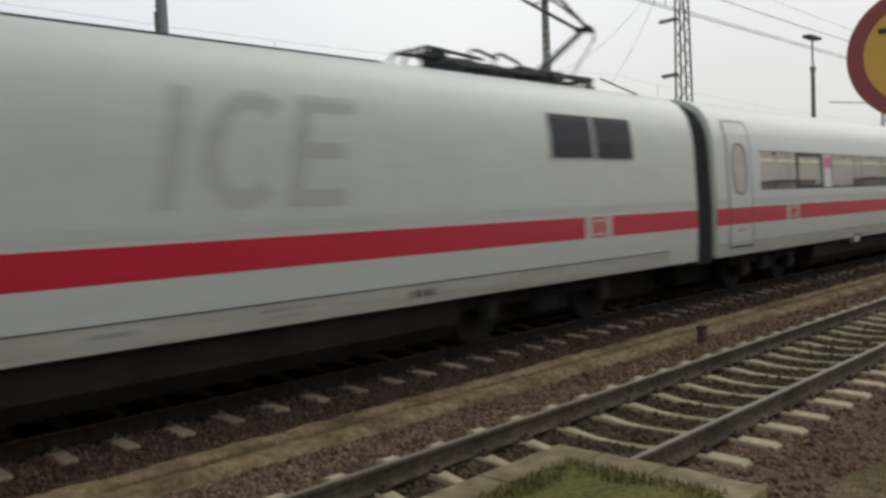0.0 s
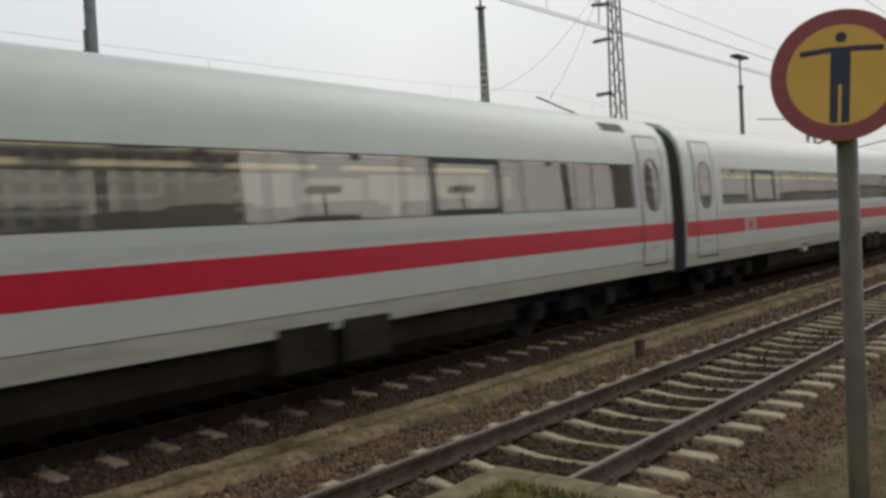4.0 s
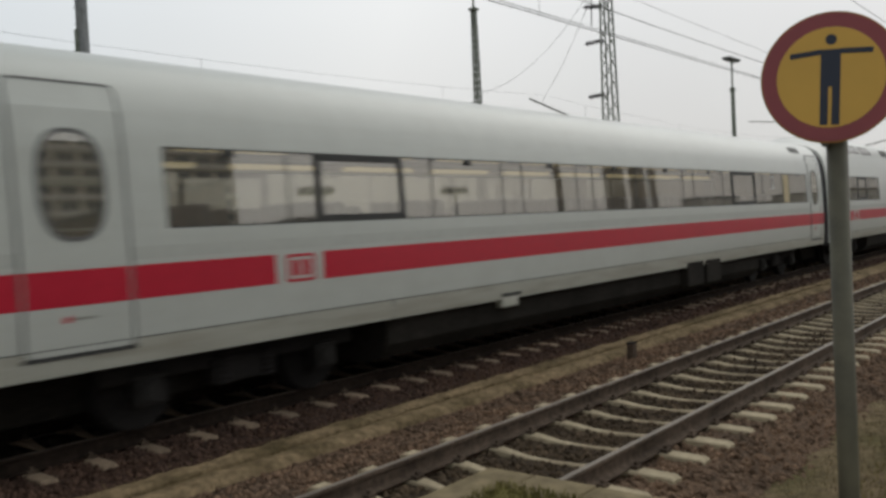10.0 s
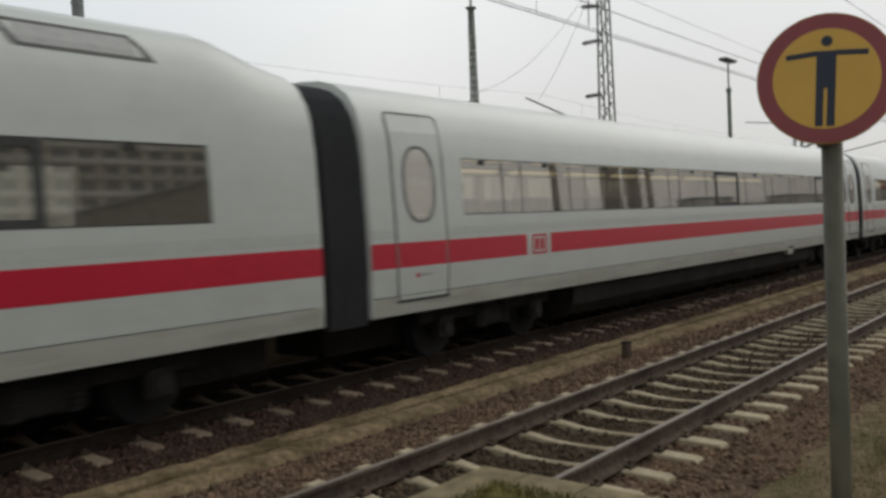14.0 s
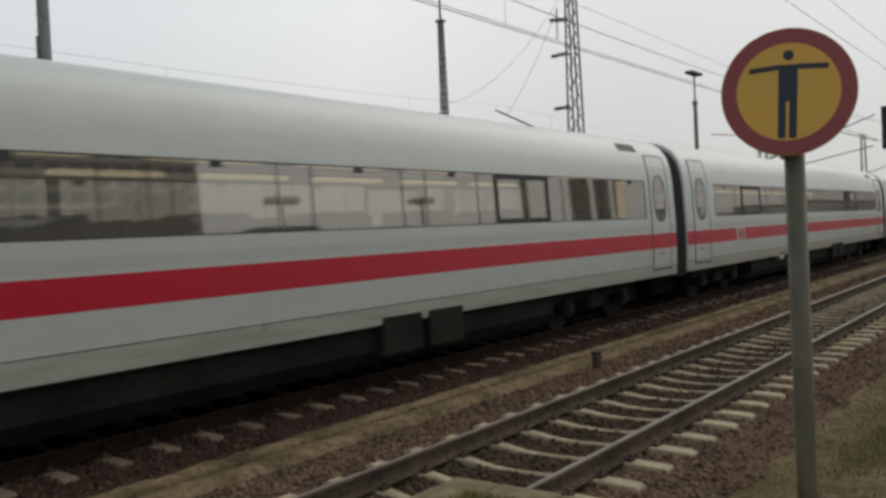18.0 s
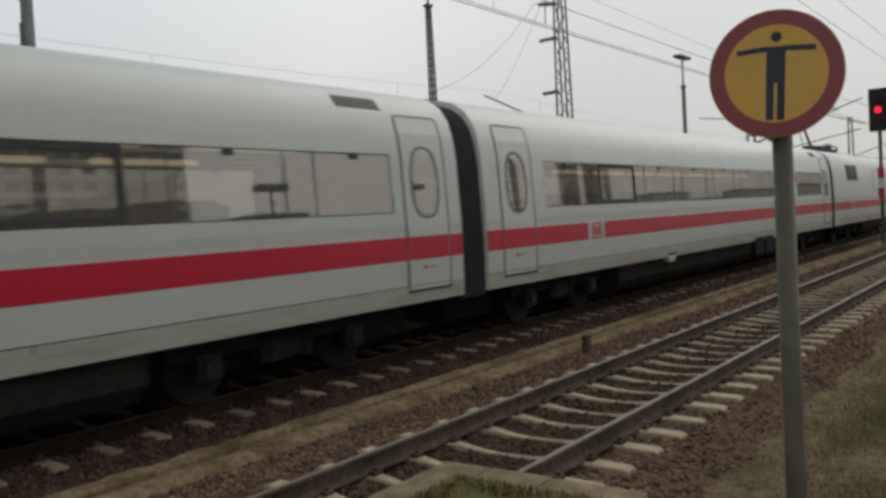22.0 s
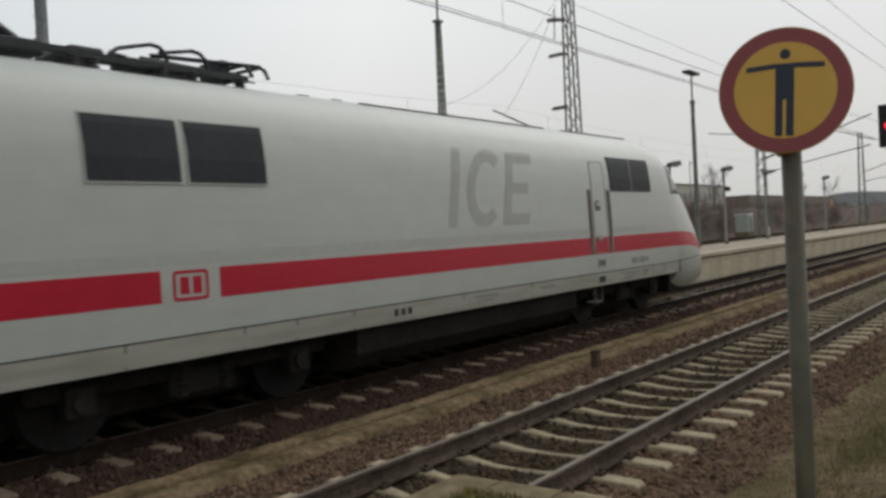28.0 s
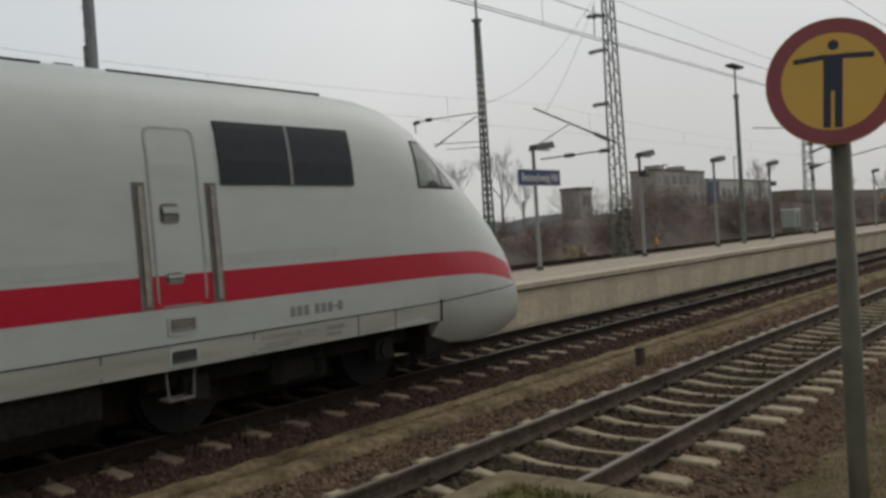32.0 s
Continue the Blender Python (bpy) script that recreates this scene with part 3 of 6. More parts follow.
part("cap", boxes((-0.08, 0.08, -0.07, 0.07, 0.26, 0.285), bevel=0.008), UNDER, stub)


# ---- the train ----
COACH = [(1.30, 0.985), (1.484, 0.988), (1.486, 1.00), (1.500, 1.25), (1.51, 1.62), (1.51, 2.10), (1.50, 2.33), (1.48, 2.75), (1.46, 3.18), (1.415, 3.505),
         (1.335, 3.77), (1.18, 3.995), (0.95, 4.15), (0.65, 4.24), (0.30, 4.277), (0.0, 4.285)]
DOME = COACH[:10] + [(1.375, 3.85), (1.27, 4.13), (1.11, 4.40), (0.74, 4.55), (0.32, 4.60), (0.0, 4.61)]


def ring_of(prof):
    return [(-y, z) for y, z in prof] + [(y, z) for y, z in prof[-2::-1]]


def loft(stations, skip=None):
    """A skin over (x, ring) stations; skip(x0, x1, z0, z1) leaves an opening."""
    bm = bmesh.new()
    rows = [[bm.verts.new((x, y, z)) for y, z in ring] for x, ring in stations]
    for a, b in zip(rows, rows[1:]):
        for j in range(len(a) - 1):
            zs = sorted((a[j].co.z, a[j + 1].co.z))
            if skip and skip(a[j].co.x, b[j].co.x, *zs):
                continue
            bm.faces.new((a[j + 1], a[j], b[j], b[j + 1]))
    for row in (rows[0], rows[-1]):
        c = bm.verts.new((row[0].co.x, 0, 2.4))
        for p, q in zip(row, row[1:]):
            bm.faces.new((p, q, c))
    bmesh.ops.recalc_face_normals(bm, faces=bm.faces)
    return bm


def side_point(prof, z):
    for (y0, z0), (y1, z1) in zip(prof, prof[1:]):
        if z0 <= z <= z1:
            return y0 + (y1 - y0) * (z - z0) / max(z1 - z0, 1e-6)
    return prof[-1][0]


class Skin:
    """The side of a vehicle: prof(x) gives its half section."""

    def __init__(self, prof):
        self.prof = prof

    def at(self, x, z, out, side):
        p = self.prof(x)
        y = side_point(p, z)
        d = (side_point(p, min(z + 0.04, p[-1][1])) - side_point(p, z - 0.04)) / 0.08
        n = math.hypot(1, d)
        return (x, side * (y + out / n), z - out * d / n)

    def patch(self, bm, x0, x1, z0, z1, out, side, nx=1, nz=4, deep=0.012):
        """A plate that follows the side, out metres proud of it; z0, z1: numbers or functions of x."""
        lo = z0 if callable(z0) else lambda x: z0
        hi = z1 if callable(z1) else lambda x: z1
        g = []
        for k in (out, out - deep):
            g.append([[bm.verts.new(self.at(x0 + (x1 - x0) * i / nx, lo(x0 + (x1 - x0) * i / nx) + (hi(x0 + (x1 - x0) * i / nx) - lo(x0 + (x1 - x0) * i / nx)) * j / nz, k, side))
                       for j in range(nz + 1)] for i in range(nx + 1)])
        f, b = g
        for i in range(nx):
            for j in range(nz):
                bm.faces.new((f[i][j], f[i + 1][j], f[i + 1][j + 1], f[i][j + 1]))
        rim = [(i, 0) for i in range(nx + 1)] + [(nx, j) for j in range(1, nz + 1)] + [(i, nz) for i in range(nx - 1, -1, -1)] + [(0, j) for j in range(nz - 1, 0, -1)]
        for (a, c), (d, e) in zip(rim, rim[1:] + rim[:1]):
            bm.faces.new((f[a][c], b[a][c], b[d][e], f[d][e]))
        bmesh.ops.recalc_face_normals(bm, faces=bm.faces)
        return bm

    def plate(self, *a, **k):
        return self.patch(bmesh.new(), *a, **k)

    def shape(self, outline, out, side, deep=0.01):
        """A flat outline of (x, z) laid on the side."""
        bm = bmesh.new()
        f = [bm.verts.new(self.at(x, z, out, side)) for x, z in outline]
        b = [bm.verts.new(self.at(x, z, out - deep, side)) for x, z in outline]
        bm.faces.new(f)
        for i in range(len(f)):
            j = (i + 1) % len(f)
            bm.faces.new((f[i], b[i], b[j], f[j]))
        bmesh.ops.recalc_face_normals(bm, faces=bm.faces)
        return bm

    def oval_plate(self, cx, cz, rx, rz, out, side, nz=14, power=2.6):
        """An oval sheet laid on the side."""
        bm = bmesh.new()
        rows = []
        for j in range(nz + 1):
            a = -math.pi / 2 + math.pi * j / nz
            c, s = max(math.cos(a), 0.02), math.sin(a)
            w, z = rx * c ** (2 / power), cz + rz * math.copysign(abs(s) ** (2 / power), s)
            rows.append([bm.verts.new(self.at(cx + k * w, z, out, side)) for k in (-1, 0, 1)])
        for p, q in zip(rows, rows[1:]):
            for k in (0, 1):
                bm.faces.new((p[k], p[k + 1], q[k + 1], q[k]))
        bmesh.ops.recalc_face_normals(bm, faces=bm.faces)
        bmesh.ops.solidify(bm, geom=list(bm.faces), thickness=0.003)
        return bm

    def border(self, outer, inner, out, side, deep=0.01):
        """A band between two outlines with equal numbers of points."""
        bm = bmesh.new()
        o = [bm.verts.new(self.at(x, z, out, side)) for x, z in outer]
        i_ = [bm.verts.new(self.at(x, z, out, side)) for x, z in inner]
        ob = [bm.verts.new(self.at(x, z, out - deep, side)) for x, z in outer]
        ib = [bm.verts.new(self.at(x, z, out - deep, side)) for x, z in inner]
        n = len(outer)
        for k in range(n):
            j = (k + 1) % n
            bm.faces.new((o[k], o[j], i_[j], i_[k]))
            bm.faces.new((o[k], ob[k], ob[j], o[j]))
            bm.faces.new((i_[k], i_[j], ib[j], ib[k]))
        bmesh.ops.recalc_face_normals(bm, faces=bm.faces)
        return bm


def oval(cx, cz, rx, rz, n=28, power=2.6):
    pts = []
    for i in range(n):
        a = 2 * math.pi * i / n
        c, s = math.cos(a), math.sin(a)
        pts.append((cx + rx * math.copysign(abs(c) ** (2 / power), c), cz + rz * math.copysign(abs(s) ** (2 / power), s)))
    return pts


def rounded(x0, x1, z0, z1, r, n=4, mid=0):
    """A rectangle with round corners; mid: points along each upright side."""
    pts = []
    up = [z0 + r + (z1 - z0 - 2 * r) * (i + 1) / (mid + 1) for i in range(mid)]
    for cx, cz, a0 in ((x1 - r, z1 - r, 0), (x0 + r, z1 - r, 90), (x0 + r, z0 + r, 180), (x1 - r, z0 + r, 270)):
        for i in range(n + 1):
            a = radians(a0 + 90 * i / n)
            pts.append((cx + r * math.cos(a), cz + r * math.sin(a)))
        if a0 == 90:
            pts += [(x0, z) for z in up[::-1]]
        if a0 == 270:
            pts += [(x1, z) for z in up]
    return pts


def disc(bm, c, r, y0, y1, n=20):
    rod(bm, (c[0], y0, c[1]), (c[0], y1, c[1]), r, r, n)
    return bm


def bogie(parent, xc, base=2.5, r=0.46):
    b = new("bogie")
    b.parent = parent
    b.matrix_basis = pose(xc, 0, RAIL_TOP)
    fr = bmesh.new()
    for s in (-1, 1):
        box(fr, -base / 2 - 0.55, base / 2 + 0.55, s * 1.0 - 0.08, s * 1.0 + 0.08, 0.55, 0.74, bevel=0.03)
        box(fr, -0.45, 0.45, s * 1.02 - 0.12, s * 1.02 + 0.12, 0.36, 0.66, bevel=0.04)
    box(fr, -0.25, 0.25, -0.95, 0.95, 0.5, 0.75)
    part("bogie_frame", fr, BOGIE, b)
    for dx in (-base / 2, base / 2):
        for s in (-1, 1):
            w = bmesh.new()
            disc(w, (dx, r), r, s * 0.72, s * 0.84, 28)
            disc(w, (dx, r), r + 0.03, s * 0.69, s * 0.73, 28)
            disc(w, (dx, r), 0.14, s * 0.84, s * 0.98, 16)
            part("wheel", w, BOGIE, b, smooth=False)
            part("axle_box", disc(boxes((dx - 0.17, dx + 0.17, min(s * 0.98, s * 1.16), max(s * 0.98, s * 1.16), r - 0.16, r + 0.17), bevel=0.03), (dx, r), 0.11, s * 1.15, s * 1.2, 14), BRIGHT_BOX, b)
    for s in (-1, 1):
        for dx in (-0.3, 0.3):
            prof = [(0.0, 0.34)]
            for i in range(6):
                prof += [(0.082, 0.345 + 0.065 * i), (0.105, 0.362 + 0.065 * i), (0.105, 0.385 + 0.065 * i), (0.082, 0.402 + 0.065 * i)]
            part("coil_spring", lathe(dx, s * 1.08, 0.0, prof + [(0.0, 0.74)], 12), BOGIE, b)
    return b


def gangway(parent, x):
    st = []
    for i in range(13):
        k = 0.985 if i % 2 else 0.955
        st.append((x - 0.345 + 0.69 * i / 12, [(y * k, 0.90 + (z - 0.97) * (0.995 if i % 2 else 0.985)) for y, z in ring_of(COACH)]))
    part("gangway_bellows", loft(st), BELLOWS, parent, "black ribbed rubber gangway bellows")


def rail_logo(skin, parent, x0, side):
    """The railway's red frame with plain bars in it."""
    s = 0.46
    z0 = 1.635
    part("emblem_frame", skin.border(rounded(x0, x0 + s, z0, z0 + 0.33, 0.05), rounded(x0 + 0.035, x0 + s - 0.035, z0 + 0.035, z0 + 0.295, 0.03), 0.006, side), RED, parent, "red framed emblem")
    for a in (0.09, 0.255):
        part("emblem_bar", skin.plate(x0 + a, x0 + a + 0.115, z0 + 0.07, z0 + 0.26, 0.006, side, nz=2), RED, parent)


def big_marks(skin, parent, x0, z0, w, h, side, read, mat, lean):
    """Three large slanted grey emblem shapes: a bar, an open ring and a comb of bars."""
    def stroke(u0, u1, v0, v1, nu=2, nv=6):
        bm = bmesh.new()
        g = [[bm.verts.new(skin.at(*q(u0 + (u1 - u0) * i / nu, v0 + (v1 - v0) * j / nv), 0.0035, side)) for j in range(nv + 1)] for i in range(nu + 1)]
        for i in range(nu):
            for j in range(nv):
                bm.faces.new((g[i][j], g[i + 1][j], g[i + 1][j + 1], g[i][j + 1]))
        bmesh.ops.recalc_face_normals(bm, faces=bm.faces)
        bmesh.ops.solidify(bm, geom=list(bm.faces), thickness=0.001)
        part("emblem_stroke", bm, mat, parent)

    def q(u, v):
        x = x0 + (u * w + lean * v if read > 0 else w - u * w + lean * 0 - lean * v + lean)
        return x, z0 + v * h

    stroke(0.0, 0.095, 0, 1, 2, 30)
    n = 22
    cx, cy = 0.41, 0.5
    arc = [radians(48 + (312 - 48) * i / n) for i in range(n + 1)]
    bm = bmesh.new()
    rings = []
    for m in range(5):
        rx, rz = 0.232 - 0.10 * m / 4, 0.51 - 0.17 * m / 4
        rings.append([bm.verts.new(skin.at(*q(cx + rx * math.cos(a), cy + rz * math.sin(a)), 0.0035, side)) for a in arc])
    for o, i_ in zip(rings, rings[1:]):
        for k in range(n):
            bm.faces.new((o[k], o[k + 1], i_[k + 1], i_[k]))
    bmesh.ops.recalc_face_normals(bm, faces=bm.faces)
    bmesh.ops.solidify(bm, geom=list(bm.faces), thickness=0.001)
    part("emblem_stroke", bm, mat, parent)
    for v0, v1, u1 in ((0.0, 0.155, 1.0), (0.43, 0.575, 0.96), (0.845, 1.0, 1.0)):
        stroke(0.645, u1, v0, v1, 4, 6)
    stroke(0.645, 0.745, 0.155, 0.43, 2, 4)
    stroke(0.645, 0.745, 0.575, 0.845, 2, 4)


def stripe(skin, parent, runs, side, lo=1.635, hi=1.975, nx=1):
    for a, b in runs:
        part("red_stripe", skin.plate(a, b, lo, hi, 0.004, side, nx=nx, nz=3), RED, parent, "red waist stripe")


def coach_door(skin, parent, x0, x1, side, glass=True, z0=1.18):
    d = part("door", skin.plate(x0, x1, z0, 3.77, 0.008, side, nz=20), WHITE, parent, "white plug door with an oval window")
    part("door_seal", skin.border(rounded(x0 - 0.014, x1 + 0.014, z0 - 0.014, 3.784, 0.10, mid=22), rounded(x0 + 0.012, x1 - 0.012, z0 + 0.012, 3.758, 0.07, mid=22), 0.012, side, deep=0.02), DOOR_SEAM, d, "dark rubber door seal")
    part("door_sill", skin.plate(x0 - 0.014, x1 + 0.014, z0 - 0.03, z0 + 0.012, 0.014, side, nz=2), SEAM, d, "dark step edge under the door")
    c = (x0 + x1) / 2
    part("window_rim", skin.border(oval(c, 2.78, 0.34, 0.54), oval(c, 2.78, 0.30, 0.50), 0.016, side), DOOR_SEAM, d)
    part("window_pane", skin.oval_plate(c, 2.78, 0.30, 0.50, 0.011, side), GLASS, d, "oval coated glass pane")
    part("stripe_on_door", skin.plate(x0 + 0.024, x1 - 0.024, 1.635, 1.975, 0.011, side, nz=3), RED, d)
    part("small_notice", skin.plate(c - 0.08, c + 0.16, 1.50, 1.525, 0.011, side, nz=1), FAINT_GREY, d)
    part("red_dot", skin.oval_plate(c - 0.13, 1.512, 0.035, 0.035, 0.011, side), RED, d, "small red round sticker")


WIDE = [(2.55, 4.20), (4.64, 6.24)] + [(6.85 + 2.31 * i, 8.59 + 2.31 * i) for i in range(5)] + [(18.42, 20.08), (20.68, 22.30), (22.90, 24.55)]
NARROW = [(4.20, 4.64), (6.24, 6.85)] + [(8.59 + 2.31 * i, 9.16 + 2.31 * i) for i in range(5)] + [(20.08, 20.68), (22.30, 22.90)]


def seat_mesh():
    bm = bmesh.new()
    box(bm, -0.26, 0.24, -0.5, 0.5, 0.38, 0.52, bevel=0.04)
    box(bm, 0.20, 0.36, -0.5, -0.02, 0.45, 1.22, bevel=0.05)
    box(bm, 0.20, 0.36, 0.02, 0.5, 0.45, 1.22, bevel=0.05)
    return put("seat_pair", bm, SEAT)


def cabin(parent, x0, x1, seats=True):
    part("cabin_floor", boxes((x0, x1, -1.4, 1.4, 1.33, 1.37)), INTERIOR, parent)
    part("cabin_ceiling", boxes((x0, x1, -1.3, 1.3, 3.42, 3.46)), INTERIOR, parent)
    for x in (x0, x1 - 0.04):
        part("bulkhead", boxes((x, x + 0.04, -1.38, 1.38, 1.37, 3.42)), INTERIOR, parent)
    for s in (-1, 1):
        ya, yb = sorted((s * 0.92, s * 1.37))
        rack = part("luggage_rack", boxes((x0 + 0.3, x1 - 0.3, ya, yb, 3.27, 3.30)), INTERIOR, parent)
        ya, yb = sorted((s * 0.95, s * 1.15))
        count = max(int((x1 - x0 - 0.8) / 2.31), 1)
        for i in range(count):
            part("light_strip", boxes((x0 + 0.5 + 2.31 * i, x0 + 2.1 + 2.31 * i, ya, yb, 3.20, 3.268)), CABIN_LIGHT, rack, "warm light strip under the rack")
    if seats:
        n = int((x1 - x0 - 1.2) / 1.02)
        for i in range(n):
            for y in (-0.86, 0.86):
                shared("seat_pair", SEAT_MESH, parent, pose(x0 + 0.9 + 1.02 * i, y, 1.37, 0, 0, 0 if i % 2 else 180))


def window_band(skin, parent, panes, framed, x0, x1, side):
    for a, b in panes:
        part("window_pane", skin.plate(a + 0.008, b - 0.008, 2.345, 3.165, -0.012, side, nz=4, deep=0.008), GLASS, parent, "coated window pane")
    for x in sorted({a for a, b in panes} | {b for a, b in panes}):
        part("window_divider", skin.plate(x - 0.011, x + 0.011, 2.345, 3.165, -0.004, side, nz=4), DOOR_SEAM, parent)
    for z in (2.33, 3.165):
        part("window_rail", skin.plate(x0, x1, z, z + 0.016, 0.002, side, nz=1), SEAM, parent)
    for a, b in panes:
        if b - a > 1.0:
            c = (a + b) / 2
            part("window_latch", skin.plate(c - 0.075, c + 0.075, 3.095, 3.165, 0.004, side, nz=1), SEAM, parent, "small dark latch at the window's top edge")
    for a, b in framed:
        part("window_frame", skin.border([(a, 2.34), (b, 2.34), (b, 2.75), (b, 3.17), (a, 3.17), (a, 2.75)],
                                        [(a + 0.09, 2.42), (b - 0.09, 2.42), (b - 0.09, 2.75), (b - 0.09, 3.09), (a + 0.09, 3.09), (a + 0.09, 2.75)], 0.004, side, deep=0.02), SEAM, parent, "dark frame of an opening window")


def underfloor(parent, x0, x1, mat=UNDER):
    st = []
    sec = [(-1.30, 0.99), (-1.36, 0.90), (-1.33, 0.62), (-1.15, 0.42), (-0.9, 0.36), (0.9, 0.36), (1.15, 0.42), (1.33, 0.62), (1.36, 0.90), (1.30, 0.99)]
    for x in (x0, x0 + 0.05, x1 - 0.05, x1):
        st.append((x, sec))
    part("underfloor_fairing", loft(st), mat, parent, "dark grimy underfloor fairing")


def skirt_lines(skin, parent, x0, x1, joints, side, line=0.009):
    part("skirt_groove", skin.plate(x0, x1, 1.246, 1.246 + line, 0.008, side, nx=14, nz=1), SEAM, parent)
    for x in joints:
        part("skirt_joint", skin.plate(x - 0.010, x + 0.010, 1.0, 1.246, 0.007, side, nz=1), DOOR_SEAM, parent)


FIRST_PANES = [2.54, 4.30, 4.87, 6.66, 7.23, 9.02, 9.59, 11.38, 11.95, 13.74, 14.31, 16.10, 16.65, 18.0, 18.50, 20.27, 20.80, 22.50, 23.02, 24.56]
SERVICE_PANES = [2.54, 3.62, 4.16, 5.70, 6.26, 7.80, 8.36, 9.90, 10.46, 12.0, 12.56, 14.10, 14.63, 16.17, 16.75, 18.32, 18.85, 20.40, 20.92, 22.50, 23.04, 24.60]


def coach(restaurant=False, first=False, service=False):
    car = thing("train_coach", 0, TRACK_TRAIN, 0,
                "white restaurant coach with raised roof windows and a red waist stripe" if restaurant else "white express coach with a dark window band and red waist stripe", "train car", "coaches of the train")
    end = 0.15 if first else 0.0 if restaurant else 0.10
    if restaurant:
        def prof(x):
            k = min(max((x - 0.4) / 1.1, 0), 1, max((25.9 - x) / 1.1, 0))
            return [(a[0] + (b[0] - a[0]) * k, a[1] + (b[1] - a[1]) * k) for a, b in zip(COACH, DOME)]
        spans = [(2.2, 7.5), (17.3, 24.47)]
        xs = [0.36, 0.37, 0.7, 1.1, 1.5, 2.2, 7.5, 12, 17.3, 24.47, 24.8, 25.2, 25.6, 26.03, 26.04]
    else:
        def prof(x):
            return COACH
        spans = [(2.55, 24.55)]
        xs = [0.36 + end, 0.37 + end, 2.55, 9, 17, 24.55, 26.03 + end, 26.04 + end]
    skin = Skin(prof)

    def hole(xa, xb, za, zb):
        return za > 2.32 and zb < 3.19 and any(xa > a - 0.01 and xb < b + 0.01 for a, b in spans)

    part("body_shell", loft([(x, ring_of(prof(x))) for x in xs], hole), WHITE, car, "white painted body shell", smooth=True)
    for side in (-1, 1):
        gap = 4.20 if first else 3.47 if restaurant else 3.92
        stripe(skin, car, [(0.36 + end, gap), (gap + 0.74, 26.04 + end)], side)
        part("pale_band", skin.plate(0.36 + end, 26.04 + end, 2.03, 2.16, 0.003, side, nz=1), LINE_GREY, car)
        skirt_lines(skin, car, 0.5, 25.9, () if restaurant else (5.9, 9.6, 13.4, 19.2), side)
        rail_logo(skin, car, gap + 0.15, side)
        for a, b in spans:
            inside = [(p, q) for p, q in WIDE + NARROW if p >= a - 0.05 and q <= b + 0.05]
            if restaurant:
                n = [2.2, 3.72, 4.25, 5.60, 6.05, 7.5] if a < 10 else [17.3, 18.65, 19.24, 20.65, 21.30, 22.65, 24.47]
                inside = list(zip(n, n[1:]))
                fr = [(4.25, 5.60)] if a < 10 else [(21.30, 22.65)]
            elif first:
                line = SERVICE_PANES if service else FIRST_PANES
                inside = list(zip(line, line[1:]))
                fr = [(12.56, 14.10), (20.92, 22.50)] if service else [(4.87, 6.66), (18.50, 20.27)]
            else:
                fr = [(4.64, 6.24), (18.42, 20.08)]
            window_band(skin, car, inside, fr, a, b, side)
        if restaurant:
            coach_door(skin, car, 15.5, 16.6, side, z0=1.42)
            for i, x in enumerate((1.85, 3.70, 5.55, 16.80, 18.65, 20.50, 22.35)):
                w = 1.55
                part("roof_window_rim", skin.border([(x, 4.32), (x + w - 0.12, 4.32), (x + w, 4.19), (x + w + 0.1, 4.04), (x + 0.18, 4.04), (x + 0.08, 4.19)],
                                                   [(x + 0.1, 4.29), (x + w - 0.16, 4.29), (x + w - 0.06, 4.19), (x + w - 0.02, 4.075), (x + 0.24, 4.075), (x + 0.16, 4.19)], 0.008, side), GRILLE, car)
                part("roof_window_pane", skin.plate(x + 0.2, x + w - 0.1, 4.075, 4.29, 0.004, side, nz=3), ROOF_PANE, car, "sloping roof window")
            part("roof_grille", skin.plate(8.9, 10.1, 4.03, 4.30, 0.006, side, nz=3), GRILLE, car)
        else:
            coach_door(skin, car, 1.01, 2.10, side)
            coach_door(skin, car, 24.74 + end * 0.4, 25.76 + end * 0.5, side)
            if not service:
                part("roof_grille", skin.plate(23.68, 24.6, 3.83, 4.0, 0.006, side, nz=3), GRILLE, car, "dark air grille in the roof edge")
        hx = 17.95 if restaurant or service else 8.42
        h = part("hatch_box", boxes((hx, hx + 0.44, min(side * 1.36, side * 1.495), max(side * 1.36, side * 1.495), 0.86, 1.01), bevel=0.02), SKIRT, car, "pale service hatch")
        part("hatch_gap", skin.plate(hx - 0.02, hx + 0.52, 1.03, 1.085, 0.009, side, nz=2), SEAM, h)
    for side in (-1, 1):
        lo = [] if service else [(15.50, 16.37), (16.54, 17.40)] if not restaurant else [(11.6 + 0.98 * i, 12.35 + 0.98 * i) for i in range(5)]
        for a, b in lo:
            part("equipment_box", boxes((a, b, min(side * 1.30, side * 1.515), max(side * 1.30, side * 1.515), 0.55, 1.09), bevel=0.02), UNDER, car, "black equipment box under the floor")
        k = part("skirt", skin.plate(0.40 + end, 26.0 + end, 1.002, 1.245, 0.005, side, nz=2), SKIRT, car, "grimy lower skirt, its paint also darkened for dimmer light")
    underfloor(car, 5.9, 20.5)
    # end frames deepened beyond any seen part, to block light between the bogies
    for x in (0.5, 21.0):
        part("end_frame_blocker", boxes((x, x + 4.9, -0.55, 0.55, 0.40, 1.02), bevel=0.04), UNDER, car)
    bogie(car, 3.7)
    bogie(car, 22.7)
    gangway(car, 26.4 + (0.15 if first or restaurant else 0.10))
    for a, b in spans:
        cabin(car, a - 0.05, b + 0.05)
